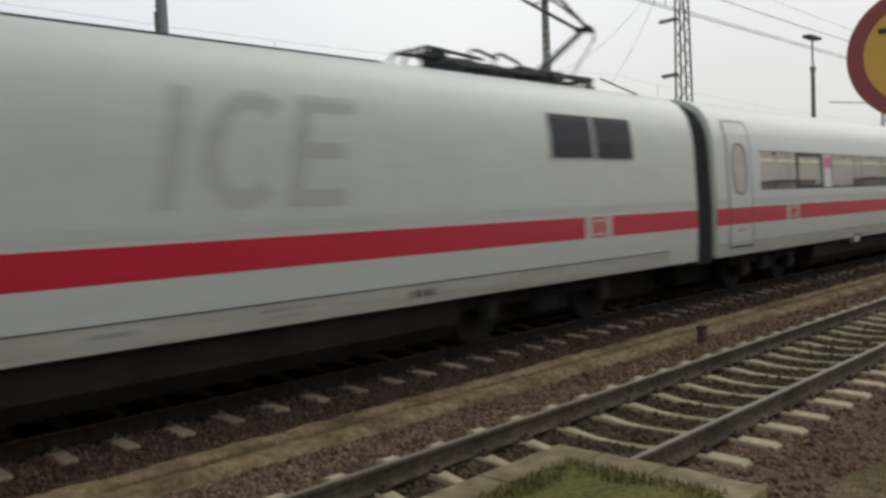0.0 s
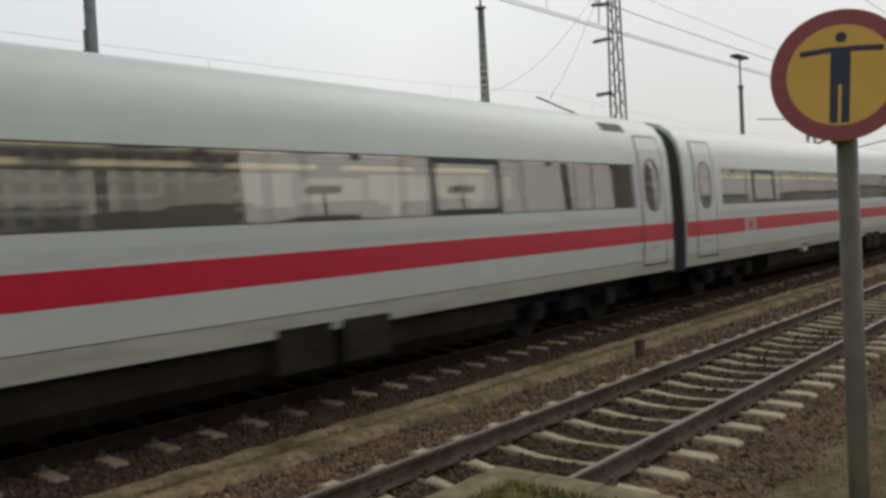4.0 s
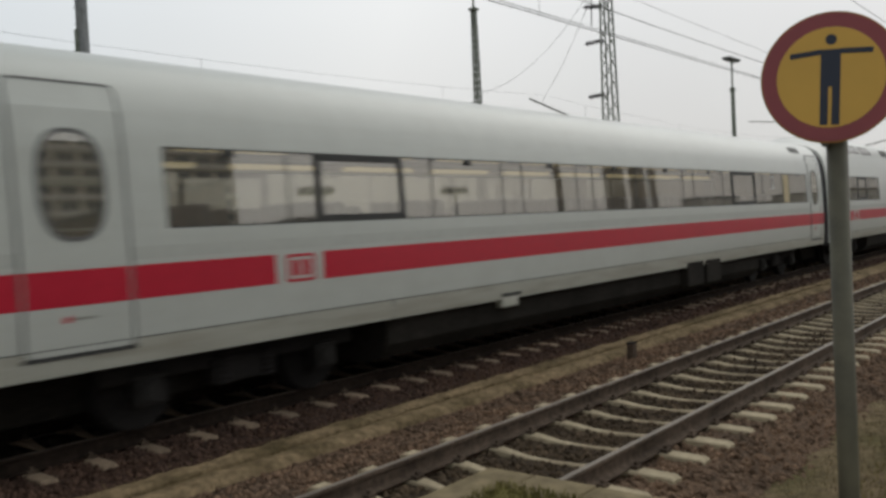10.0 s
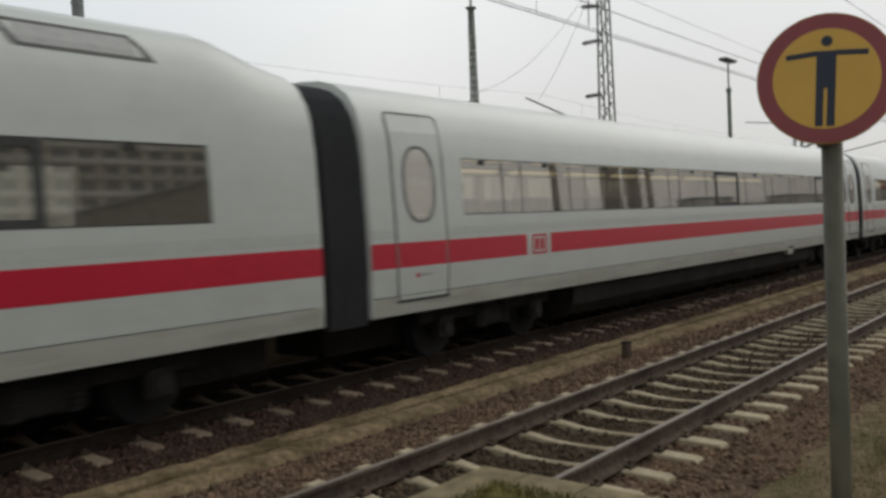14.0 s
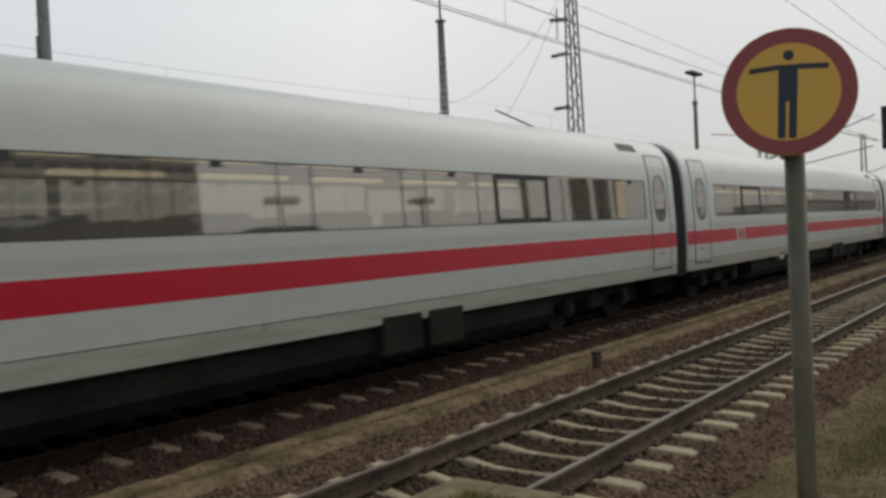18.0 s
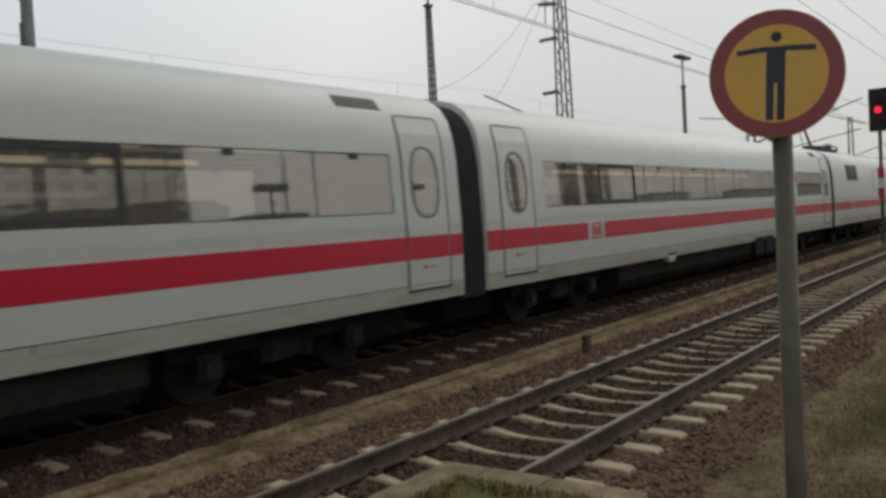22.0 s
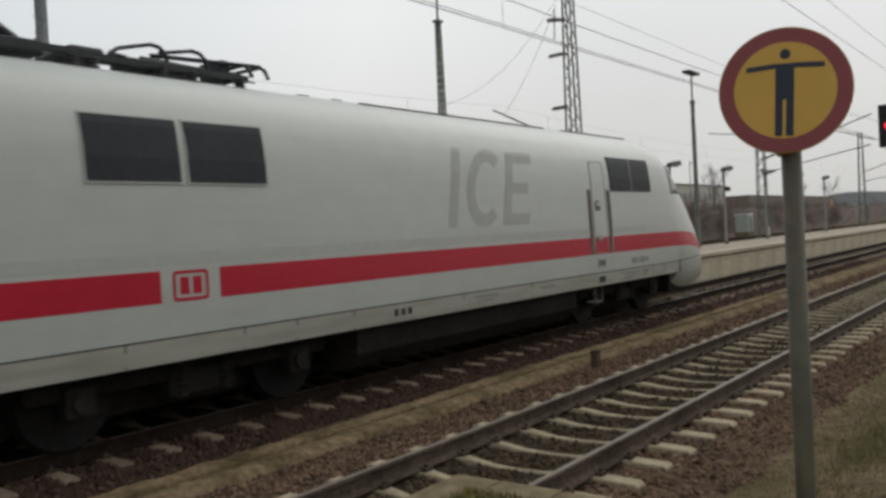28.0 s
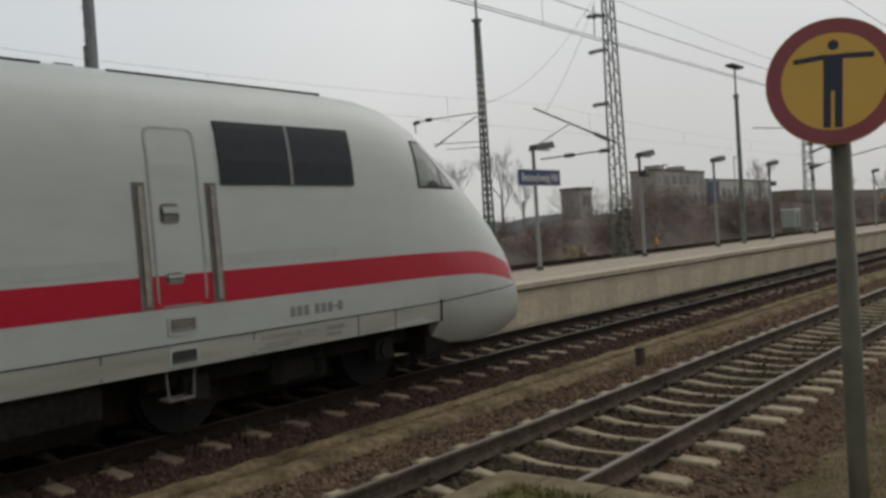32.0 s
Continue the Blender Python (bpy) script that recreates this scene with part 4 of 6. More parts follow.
    if restaurant:
        big_marks(skin, car, 10.04, 2.21, 2.41, 1.25, -1, 1, LETTER_GREY, 0.28)
        me = lettering_mesh("BordRestaurant", 0.70, 0.004, 0.018)
        wide = max(v.co.x for v in me.vertices) - min(v.co.x for v in me.vertices)
        left = min(v.co.x for v in me.vertices)
        for v in me.vertices:
            x, z, d = 9.35 + (v.co.x - left) * 4.47 / wide, 2.625 + v.co.y, v.co.z
            v.co = skin.at(x, z, 0.014 + d, -1)
        me.materials.append(RED)
        ob = new("lettering", me)
        ob.parent = car
        tagged(ob, "red lettering on the coach side")
    return car, skin


# Side view of the power car's nose: (x, roof line, half width, lower edge)
NOSE = [(0.36, 4.285, 1.51, 0.97), (15.6, 4.285, 1.51, 0.97), (16.3, 4.283, 1.51, 0.97), (17.0, 4.25, 1.505, 0.97), (17.5, 4.16, 1.50, 0.97), (17.95, 3.98, 1.49, 0.97), (18.05, 3.925, 1.485, 0.72),
        (18.5, 3.66, 1.46, 0.58), (19.0, 3.35, 1.42, 0.54), (19.5, 2.99, 1.37, 0.54), (19.9, 2.63, 1.30, 0.56), (20.2, 2.28, 1.22, 0.60), (20.45, 1.92, 1.10, 0.66), (20.62, 1.54, 0.92, 0.76), (20.70, 1.26, 0.62, 0.88)]


def nose_prof(x):
    x = min(max(x, NOSE[0][0]), NOSE[-1][0])
    for a, b in zip(NOSE, NOSE[1:]):
        if a[0] <= x <= b[0]:
            k = (x - a[0]) / (b[0] - a[0])
            top, wid, low = (a[i] + (b[i] - a[i]) * k for i in (1, 2, 3))
            break
    f = (4.285 - top) / 3.0
    out = []
    for y, z in COACH:
        v = (z - 0.97) / 3.315
        yy = y / 1.51
        yy = yy + (math.sqrt(max(1 - max(v - 0.25, 0) ** 2 / 0.62, 0.0)) * 0.99 - yy) * min(f * 1.2, 0.55) if yy > 0.05 else yy
        if x > 18.0 and v < 0.12:
            yy *= 0.80 + 0.2 * v / 0.12
        out.append((wid * yy, low + (top - low) * v))
    return out


def stack_insulator(parent, x, y, z, n, r=0.085):
    prof = [(0.0, 0.0)]
    for i in range(n):
        prof += [(r * 0.6, 0.005 + 0.045 * i), (r, 0.018 + 0.045 * i), (r, 0.028 + 0.045 * i), (r * 0.6, 0.042 + 0.045 * i)]
    part("insulator", lathe(x, y, z, prof + [(0.0, 0.045 * n)], 12), PORCELAIN, parent)


def folded_pantograph(parent):
    p = new("folded_pantograph")
    p.parent = parent
    part("base_frame", boxes((3.25, 5.62, -0.55, -0.47, 4.37, 4.43), (3.25, 5.62, 0.47, 0.55, 4.37, 4.43), (3.30, 3.38, -0.47, 0.47, 4.37, 4.43), (4.4, 4.5, -0.47, 0.47, 4.37, 4.43), (5.5, 5.58, -0.47, 0.47, 4.37, 4.43)), PANTO, p)
    part("spring_case", boxes((4.05, 5.15, -0.2, 0.2, 4.40, 4.55), bevel=0.05), PANTO, p)
    part("drive_box", boxes((3.28, 3.72, -0.3, 0.3, 4.40, 4.57), bevel=0.05), PANTO, p)
    part("damper_block", boxes((5.42, 5.58, -0.24, 0.24, 4.38, 4.68), bevel=0.03), PANTO, p)
    part("lower_arm", rods(((3.7, 0, 4.49), (5.85, 0, 4.55), 0.05)), PANTO, p)
    for y in (-1, 1):
        part("upper_arm", rods(((4.45, y * 0.1, 4.62), (6.0, y * 0.34, 4.63), 0.03)), PANTO, p)
        part("guide_rod", rods(((5.0, y * 0.22, 4.45), (6.0, y * 0.22, 4.43), 0.014)), PANTO, p)
    for x in (5.72, 6.0):
        part("collector_bar", wire_path(bmesh.new(), [(x, -0.50, 4.44), (x, -0.44, 4.56), (x, -0.34, 4.62), (x, 0.34, 4.62), (x, 0.44, 4.56), (x, 0.50, 4.44)], 0.028, 6), PANTO, p)
    for y in (-0.36, 0.36):
        part("cable_loop", wire_path(bmesh.new(), [(3.72, y, 4.50), (3.85, y, 4.58), (4.05, y, 4.63), (4.28, y, 4.685), (4.40, y, 4.67), (4.48, y, 4.60), (4.51, y, 4.50)], 0.026, 6), PANTO, p)
        part("cable_loop", wire_path(bmesh.new(), [(4.40, y, 4.60), (4.62, y, 4.64), (4.88, y, 4.69), (5.0, y, 4.67), (5.08, y, 4.60), (5.11, y, 4.48)], 0.026, 6), PANTO, p)
    for x in (3.42, 4.3, 4.75, 5.5):
        for y in (-0.5, 0.5):
            stack_insulator(p, x, y, 4.17, 5)


def raised_pantograph(parent):
    p = new("raised_pantograph")
    p.parent = parent
    foot, knee, kz, head = 2.95, 1.38, 5.50, 3.75
    part("base_frame", boxes((2.0, 3.25, -0.6, -0.52, 4.38, 4.45), (2.0, 3.25, 0.52, 0.6, 4.38, 4.45), (2.0, 2.08, -0.52, 0.52, 4.38, 4.45), (3.16, 3.25, -0.52, 0.52, 4.38, 4.45)), PANTO, p)
    part("drive_box", boxes((2.3, 3.05, -0.22, 0.22, 4.40, 4.58), bevel=0.05), PANTO, p)
    part("lower_arm", rods(((foot, 0, 4.5), (knee + 0.05, 0, kz - 0.04), 0.065, 0.05)), PANTO, p)
    part("guide_rod", rods(((2.05, 0.12, 4.48), (knee - 0.17, 0.1, kz - 0.2), 0.016)), PANTO, p)
    part("knee_joint", rods(((knee + 0.1, 0, kz - 0.03), (knee - 0.28, 0, kz + 0.03), 0.06, 0.05), ((knee, -0.16, kz), (knee, 0.16, kz), 0.06), ((knee - 0.22, 0.08, kz), (knee - 0.17, 0.1, kz - 0.22), 0.025)), PANTO, p)
    for y in (-1, 1):
        part("upper_arm", rods(((knee, y * 0.10, kz), (head, y * 0.5, 6.22), 0.034, 0.026)), PANTO, p)
    part("upper_guide", rods(((knee - 0.24, 0, kz + 0.04), (head - 0.3, 0, 6.27), 0.02)), PANTO, p)
    part("arm_brace", rods(((2.55, -0.30, 5.855), (2.55, 0.30, 5.855), 0.018)), PANTO, p)
    for dx in (-0.2, 0.2):
        part("collector_bar", wire_path(bmesh.new(), [(head + dx, -0.98, 6.12), (head + dx, -0.8, 6.28), (head + dx, 0.8, 6.28), (head + dx, 0.98, 6.12)], 0.03, 6), PANTO, p)
    for y in (-0.5, 0.5):
        part("collector_link", rods(((head - 0.2, y, 6.26), (head + 0.2, y, 6.26), 0.025), n=6), PANTO, p)
    for x in (2.1, 3.15):
        for y in (-0.55, 0.55):
            stack_insulator(p, x, y, 4.16, 5)


def power_car():
    car = thing("power_car", 0, TRACK_TRAIN, 0, "white express power car with a sloping nose and red waist stripe", "train car", "power cars of the train")
    skin = Skin(nose_prof)
    xs = [0.36 - TAIL, 0.37 - TAIL, 4, 8, 12, 15.6, 16.0, 16.3, 16.65, 17.0, 17.25, 17.5, 17.75, 17.95, 18.05, 18.25, 18.5, 18.75, 19.0, 19.25, 19.5, 19.7, 19.9, 20.05, 20.2, 20.33, 20.45, 20.54, 20.62, 20.67, 20.70]
    part("body_shell", loft([(x, ring_of(nose_prof(x))) for x in xs]), WHITE, car, "white painted shell with a rounded nose", smooth=True)

    def low(x):
        return 1.635 - 0.05 * max((x - 17.2) / 1.8, 0) ** 2 * 0.9 - (0.16 * max(x - 19.0, 0) ** 1.4 / 1.75)

    def high(x):
        return 1.975 - 0.05 * max((x - 17.2) / 1.8, 0) ** 2 * 0.8 - (0.30 * max(x - 19.0, 0) ** 1.5 / 1.75)

    for side in (-1, 1):
        off = -0.10 - TAIL if side > 0 else 0.0
        stripe(skin, car, [(0.36 - TAIL, 3.45 + off), (4.22 + off, 16.0)], side)
        part("red_stripe", skin.plate(16.0, 20.66, low, high, 0.005, side, nx=26, nz=4), RED, car, "red stripe curving down over the nose")
        part("pale_band", skin.plate(0.36 - TAIL, 16.0, 2.03, 2.16, 0.003, side, nz=1), LINE_GREY, car)
        rail_logo(skin, car, 3.60 + off, side)
        for a, b in ((2.70 + off, 3.80 + off), (3.91 + off, 5.01 + off)):
            w = part("machine_room_window", skin.plate(a, b, 2.92, 3.60, 0.020, side, nz=8, deep=0.03), BLACK_GLASS, car, "blank black side window")
            part("window_rim", skin.border([(a - 0.02, 2.90), (b + 0.02, 2.90), (b + 0.02, 3.25), (b + 0.02, 3.62), (a - 0.02, 3.62), (a - 0.02, 3.25)], [(a, 2.92), (b, 2.92), (b, 3.25), (b, 3.60), (a, 3.60), (a, 3.25)], 0.018, side, deep=0.03), LINE_GREY, w)
        for a, b in ((14.36, 15.34), (15.39, 16.39)):
            part("cab_window", skin.plate(a, b, 2.92, 3.63, 0.024, side, nx=3, nz=8, deep=0.034), BLACK_GLASS, car, "dark cab side window")
        part("cab_window_bar", skin.plate(15.345, 15.385, 2.92, 3.63, 0.027, side, nz=8, deep=0.03), PLATE_GREY, car)
        part("windscreen_rim", skin.plate(17.68, 18.72, 2.89, lambda x: 3.57 - 0.86 * max(x - 17.95, 0), 0.008, side, nx=12, nz=8), SEAM, car)
        part("windscreen_side", skin.plate(17.715, 18.63, 2.92, lambda x: 3.535 - 0.86 * max(x - 17.93, 0), 0.014, side, nx=12, nz=8), SMOKY, car, "slanted corner of the windscreen")
        part("windscreen_post", skin.plate(18.30, 18.335, 2.92, 3.20, 0.018, side, nz=4), SEAM, car, "dark upright post in the corner glass")
        part("dashboard", skin.plate(17.88, 18.22, 2.92, lambda x: 2.935 + 0.075 * math.sin(math.pi * (x - 17.88) / 0.34), 0.0165, side, nx=8, nz=1), SEAM, car, "dark desk top behind the glass")
        d = part("cab_door", skin.plate(13.50, 14.05, 1.66, 3.50, 0.006, side, nz=10), WHITE, car, "narrow white cab door")
        part("stripe_on_door", skin.plate(13.50, 14.05, 1.662, 1.975, 0.010, side, nz=2), RED, d)
        part("door_seal", skin.border(rounded(13.475, 14.075, 1.645, 3.525, 0.10, mid=12), rounded(13.50, 14.05, 1.67, 3.50, 0.09, mid=12), 0.009, side), SOFT_SEAL, d)
        for x in (13.31, 14.17):
            g = part("handrail_recess", skin.plate(x - 0.02, x + 0.12, 1.64, 2.94, 0.008, side, nz=8), RECESS, car, "vertical handrail recess")
            part("handrail", skin.plate(x + 0.028, x + 0.082, 1.68, 2.90, 0.035, side, nz=8, deep=0.02), RAIL_BROWN, g)
        for z, h in ((2.53, 0.19), (1.90, 0.10)):
            part("door_handle", skin.shape(rounded(13.58, 13.80, z - 0.02, z + h, 0.045), 0.012, side), RECESS, d, "recessed door handle")
            # dark strip painting the shade inside the recess's left edge
            part("handle_shadow_gap", skin.plate(13.585, 13.62, z, z + h - 0.05, 0.014, side, nz=1), SEAM, d)
            part("handle_grip", skin.plate(13.61, 13.79, z + h * 0.45, z + h * 0.80, 0.030, side, nz=1), LINE_GREY, d)
        for z, h in ((1.36, 0.17), (1.03, 0.17)):
            s = part("step_recess", skin.border(rounded(13.57, 13.93, z - 0.015, z + h + 0.015, 0.03), rounded(13.60, 13.90, z + 0.015, z + h - 0.015, 0.03), 0.012, side), LINE_GREY, car, "foothold in the side")
            part("step_hole", skin.plate(13.60, 13.90, z + 0.02, z + h - 0.02, 0.006, side, nz=2), SEAM if z < 1.2 else RECESS, s)
            part("step_tread", skin.plate(13.62, 13.88, z + 0.022, z + 0.055, 0.010, side, nz=1), DOOR_SEAM if z < 1.2 else RAIL_BROWN, s)
        y = side * 1.40
        part("boarding_step", rods(((13.58, y, 1.0), (13.60, y, 0.66), 0.013), ((13.92, y, 1.0), (13.90, y, 0.66), 0.013), ((13.60, y, 0.66), (13.90, y, 0.66), 0.018), ((13.60, y - side * 0.2, 0.66), (13.90, y - side * 0.2, 0.66), 0.014), ((13.60, y, 0.66), (13.60, y - side * 0.2, 0.66), 0.012), ((13.90, y, 0.66), (13.90, y - side * 0.2, 0.66), 0.012)), RECESS, car, "hanging boarding step")
        for i, h in ((0, 0.12), (1, 0.12), (2, 0.12), (3.6, 0.12), (4.6, 0.12), (5.6, 0.12), (6.45, 0.025), (7.2, 0.12)):
            z = 1.36 if h > 0.1 else 1.41
            part("number_bar", skin.plate(15.20 + 0.106 * i, 15.268 + 0.106 * i, z, z + h, 0.007, side, nz=1), PLATE_GREY, car)
        for a, b, z, h in ((14.75, 15.35, 1.14, 0.05), (14.80, 15.30, 1.07, 0.035), (15.75, 16.05, 1.13, 0.06), (15.75, 16.0, 1.06, 0.04), (14.72, 15.20, 1.035, 0.03), (15.42, 15.62, 1.15, 0.035), (9.2, 9.9, 1.15, 0.04), (9.3, 9.75, 1.08, 0.03), (11.3, 11.8, 1.12, 0.05)):
            part("stencil_bar", skin.plate(a, b, z, z + h, 0.007, side, nz=1), FAINT_GREY, car)
        for i in range(3):
            part("vent_hole", skin.plate(7.22 + 0.15 * i, 7.31 + 0.15 * i, 1.08, 1.18, 0.008, side, nz=1), SEAM, car)
        skirt_lines(skin, car, 1.09, 17.95, (1.1, 3.0, 4.54, 5.36, 6.39, 8.9, 11.0, 12.83, 14.65, 16.3, 17.0), side, 0.017)
        part("skirt", skin.plate(1.11, 17.95, 1.002, 1.245, 0.005, side, nx=12, nz=2), SKIRT, car, "pale lower skirt panels")
        part("nose_skirt_joint", skin.plate(17.95, 20.55, lambda x: 1.247 + 0.03 * (x - 17.95), lambda x: 1.264 + 0.03 * (x - 17.95), 0.006, side, nx=18, nz=1), SEAM, car)
        part("skirt_end", skin.plate(17.93, 18.0, 0.98, 1.29, 0.005, side, nz=1), DOOR_SEAM, car)
        big_marks(skin, car, 8.74 - TAIL if side > 0 else 8.60, 2.30, 2.41, 1.27, side, -1 if side > 0 else 1, LETTER_GREY, 0.29)
    # windscreen across the nose
    bm = bmesh.new()
    rows = []
    for i in range(7):
        x = 18.35 + 0.16 * i
        p = nose_prof(x)
        top = p[-1][1]
        rows.append([bm.verts.new((x + 0.012, yy, side_z)) for yy, side_z in [(-0.8, top - 0.055), (-0.4, top - 0.012), (0, top + 0.006), (0.4, top - 0.012), (0.8, top - 0.055)]])
    for a, b in zip(rows, rows[1:]):
        for j in range(4):
            bm.faces.new((a[j], b[j], b[j + 1], a[j + 1]))
    part("windscreen", bm, DARK_GLASS, car, "dark raked windscreen", smooth=True)
    for s in (-1, 1):
        for a, b in ((7.4, 12.75), (13.45, 16.45)):
            part("roof_rail", boxes((a, b, s * 0.86 - 0.015, s * 0.86 + 0.012, 4.12, 4.200)), SEAM, car, "dark low rail along the roof edge")
    part("roof_cable", wire_path(bmesh.new(), [(2.1, -0.2, 4.46), (1.7, -0.2, 4.47), (1.35, -0.2, 4.45), (1.1, -0.2, 4.49), (0.86, -0.2, 4.47)], 0.018), PANTO, car, "high voltage cable on the roof")
    part("roof_bushing", lathe(0.86, -0.2, 4.24, [(0, 0), (0.06, 0.01), (0.06, 0.10), (0.13, 0.12), (0.13, 0.15), (0.05, 0.17), (0.05, 0.24), (0, 0.25)], 12), PANTO, car, "mushroom-shaped cable bushing")
    for x in (6.6, 7.3, 8.0, 13.1):
        part("roof_fitting", boxes((x, x + 0.22, -0.45, -0.25, 4.24, 4.31), bevel=0.02), GRILLE, car)
    underfloor(car, 6.6, 12.9)
    # oversized frame boxes, added depth keeps the space around the bogies dark
    for a, b in ((0.5 - TAIL, 6.4), (13.0, 17.9)):
        part("end_frame_blocker", boxes((a, b, -0.6, 0.6, 0.36, 1.02), bevel=0.04), UNDER, car)
    part("under_nose", loft([(17.9, [(-1.2, 0.98), (-1.2, 0.5), (1.2, 0.5), (1.2, 0.98)]), (19.6, [(-1.1, 0.98), (-1.0, 0.56), (1.0, 0.56), (1.1, 0.98)])]), UNDER, car)
    bogie(car, 4.2, 3.0, 0.52)
    bogie(car, 15.6, 3.0, 0.52)
    folded_pantograph(car)
    raised_pantograph(car)
    return car


SEAT_MESH = seat_mesh()
coach_a, coach_skin = coach()
coaches = [coach_a]
for i in range(1, 12):
    if i == 7:
        coaches.append(coach(True)[0])
    elif i == 8:
        coaches.append(coach(first=True, service=True)[0])
    elif i == 9:
        first_a = coach(first=True)[0]
        coaches.append(first_a)
    elif i > 9:
        coaches.append(copy_thing(first_a, pose(PITCH * i, TRACK_TRAIN, 0)))
    else:
        coaches.append(copy_thing(coach_a, pose(PITCH * i, TRACK_TRAIN, 0)))
rear = power_car()
front = copy_thing(rear, pose(0, TRACK_TRAIN, 0, 0, 0, 180))
gangway(front, -TAIL)
# what sets single coaches apart: blinds, notices and class figures in the windows
for i, a, b, mat, label in ((3, 22.95, 23.5, BLIND, "cream blind drawn at the window"), (9, 23.1, 23.5, BLIND, "cream blind drawn at the window"), (5, 14.55, 14.65, YELLOW_BLIND, "yellow panel inside the window"), (6, 22.4, 22.85, BLIND, "cream blind drawn at the window")):
    part("window_blind", coach_skin.plate(a, b, 2.45 if mat is YELLOW_BLIND else 2.36, 3.04 if mat is YELLOW_BLIND else 3.14, -0.006, -1, nz=4, deep=0.003), mat, coaches[i], label)
for i, a in ((0, 6.38), (11, 20.33)):
    n = part("white_sheet", coach_skin.plate(a - 0.03, a + 0.44, 2.36, 3.14, -0.006, -1, nz=4), PAPER, coaches[i], "white paper sheet covering the window")
    part("pink_notice", coach_skin.plate(a, a + 0.41, 2.83, 3.10, -0.001, -1, nz=2), PINK, n, "pink printed block")
for i in (3, 5, 6):
    me = lettering_mesh("2", 0.52, 0.002, 0.0)
    for v in me.vertices:
        v.co = coach_skin.at(21.35 + v.co.x, 2.74 + v.co.y, -0.004 + v.co.z, -1)
    me.materials.append(PAPER)
    ob = new("class_figure", me)
    ob.parent = coaches[i]
    tagged(ob, "white class figure on the window")


# ---- the platform behind the train ----
P_EDGE, P_BACK, P_TOP = 10.95, 14.75, 0.975


def far_platform():
    pl = thing("platform", 0, 0, 0, "long pale concrete railway platform with overhanging edge slabs", "platform", kind="structure")
    x0, x1 = -40, 130
    bm = bmesh.new()
    box(bm, x0, x1, P_EDGE + 0.12, P_EDGE + 0.42, -0.35, 0.80)
    part("platform_wall", bm, WALL, pl, "pale weathered platform wall")
    me = put("wall_panel", boxes((0.006, 2.394, -0.015, 0.02, 0.0, 0.80), bevel=0.008), WALL)
    for i in range(24):
        shared("wall_panel", me, pl, pose(6 + 2.4 * i, P_EDGE + 0.115, 0))
    part("platform_fill", boxes((x0, x1, P_EDGE + 0.40, P_BACK - 0.2, -0.35, 0.93)), PAVING, pl)
    part("platform_back", boxes((x0, x1, P_BACK - 0.2, P_BACK, -0.35, 0.955)), WALL, pl)
    slab = put("edge_slab", boxes((0.005, 1.195, 0, 0.75, -0.13, 0), bevel=0.012), SLAB)
    for i in range(90):
        x = 2 + 1.2 * i
        shared("edge_slab", slab, pl, pose(x, P_EDGE, P_TOP + random.uniform(-0.004, 0.004), 0, 0, random.uniform(-0.1, 0.1)))
    part("edge_slabs_beyond", boxes((x0, 2, P_EDGE, P_EDGE + 0.75, P_TOP - 0.13, P_TOP), (110, x1, P_EDGE, P_EDGE + 0.75, P_TOP - 0.13, P_TOP)), SLAB, pl)
    part("paving", boxes((x0, x1, P_EDGE + 0.75, P_BACK - 0.2, 0.93, P_TOP - 0.008)), PAVING, pl)


far_platform()


def platform_lamp(x, y, sign=False):
    lp = thing("lamp_post", x, y, P_TOP - 0.01, "pale slim platform lamp post with a flat grey head", "lamp post", "platform lamps")
    bm = bmesh.new()
    rod(bm, (0, 0, 0), (0, 0, 2.9), 0.062, 0.055, 12)
    part("post", bm, POST_LIGHT, lp)
    part("upper_post", rods(((0, 0, 2.9), (0, 0, 3.75), 0.05)), LAMP_GREY, lp)
    part("base_collar", rods(((0, 0, 0), (0, 0, 0.12), 0.12, 0.10), n=12), GALV, lp)
    hd = bmesh.new()
    pts0 = [(-0.02, -0.15, 3.58), (0.95, -0.19, 3.70), (0.95, 0.19, 3.70), (-0.02, 0.15, 3.58)]
    pts1 = [(0.0, -0.11, 3.76), (0.90, -0.15, 3.90), (0.90, 0.15, 3.90), (0.0, 0.11, 3.76)]
    a = [hd.verts.new(p) for p in pts0]
    b = [hd.verts.new(p) for p in pts1]
    hd.faces.new(a[::-1])
    hd.faces.new(b)
    for i in range(4):
        j = (i + 1) % 4
        hd.faces.new((a[i], a[j], b[j], b[i]))
    part("lamp_head", hd, LAMP_GREY, lp, "flat grey lamp head")
    part("lamp_glass", boxes((0.25, 0.85, -0.1, 0.1, 3.62, 3.655)), PAPER, lp)
    return lp


lamp = platform_lamp(21.2, 14.0)
for x in (28.1, 34.95, 41.85, 48.7, 55.6, 62.5):
    copy_thing(lamp, pose(x, 14.0, P_TOP - 0.01))
box_on = thing("loudspeaker", 28.16, 13.9, P_TOP + 3.0, "small grey loudspeaker clamped to a lamp post", "loudspeaker")
part("housing", boxes((0, 0.34, -0.1, 0.1, -0.12, 0.1), bevel=0.03), LAMP_GREY, box_on)
box_on2 = copy_thing(box_on, pose(41.9, 13.9, P_TOP + 2.72))

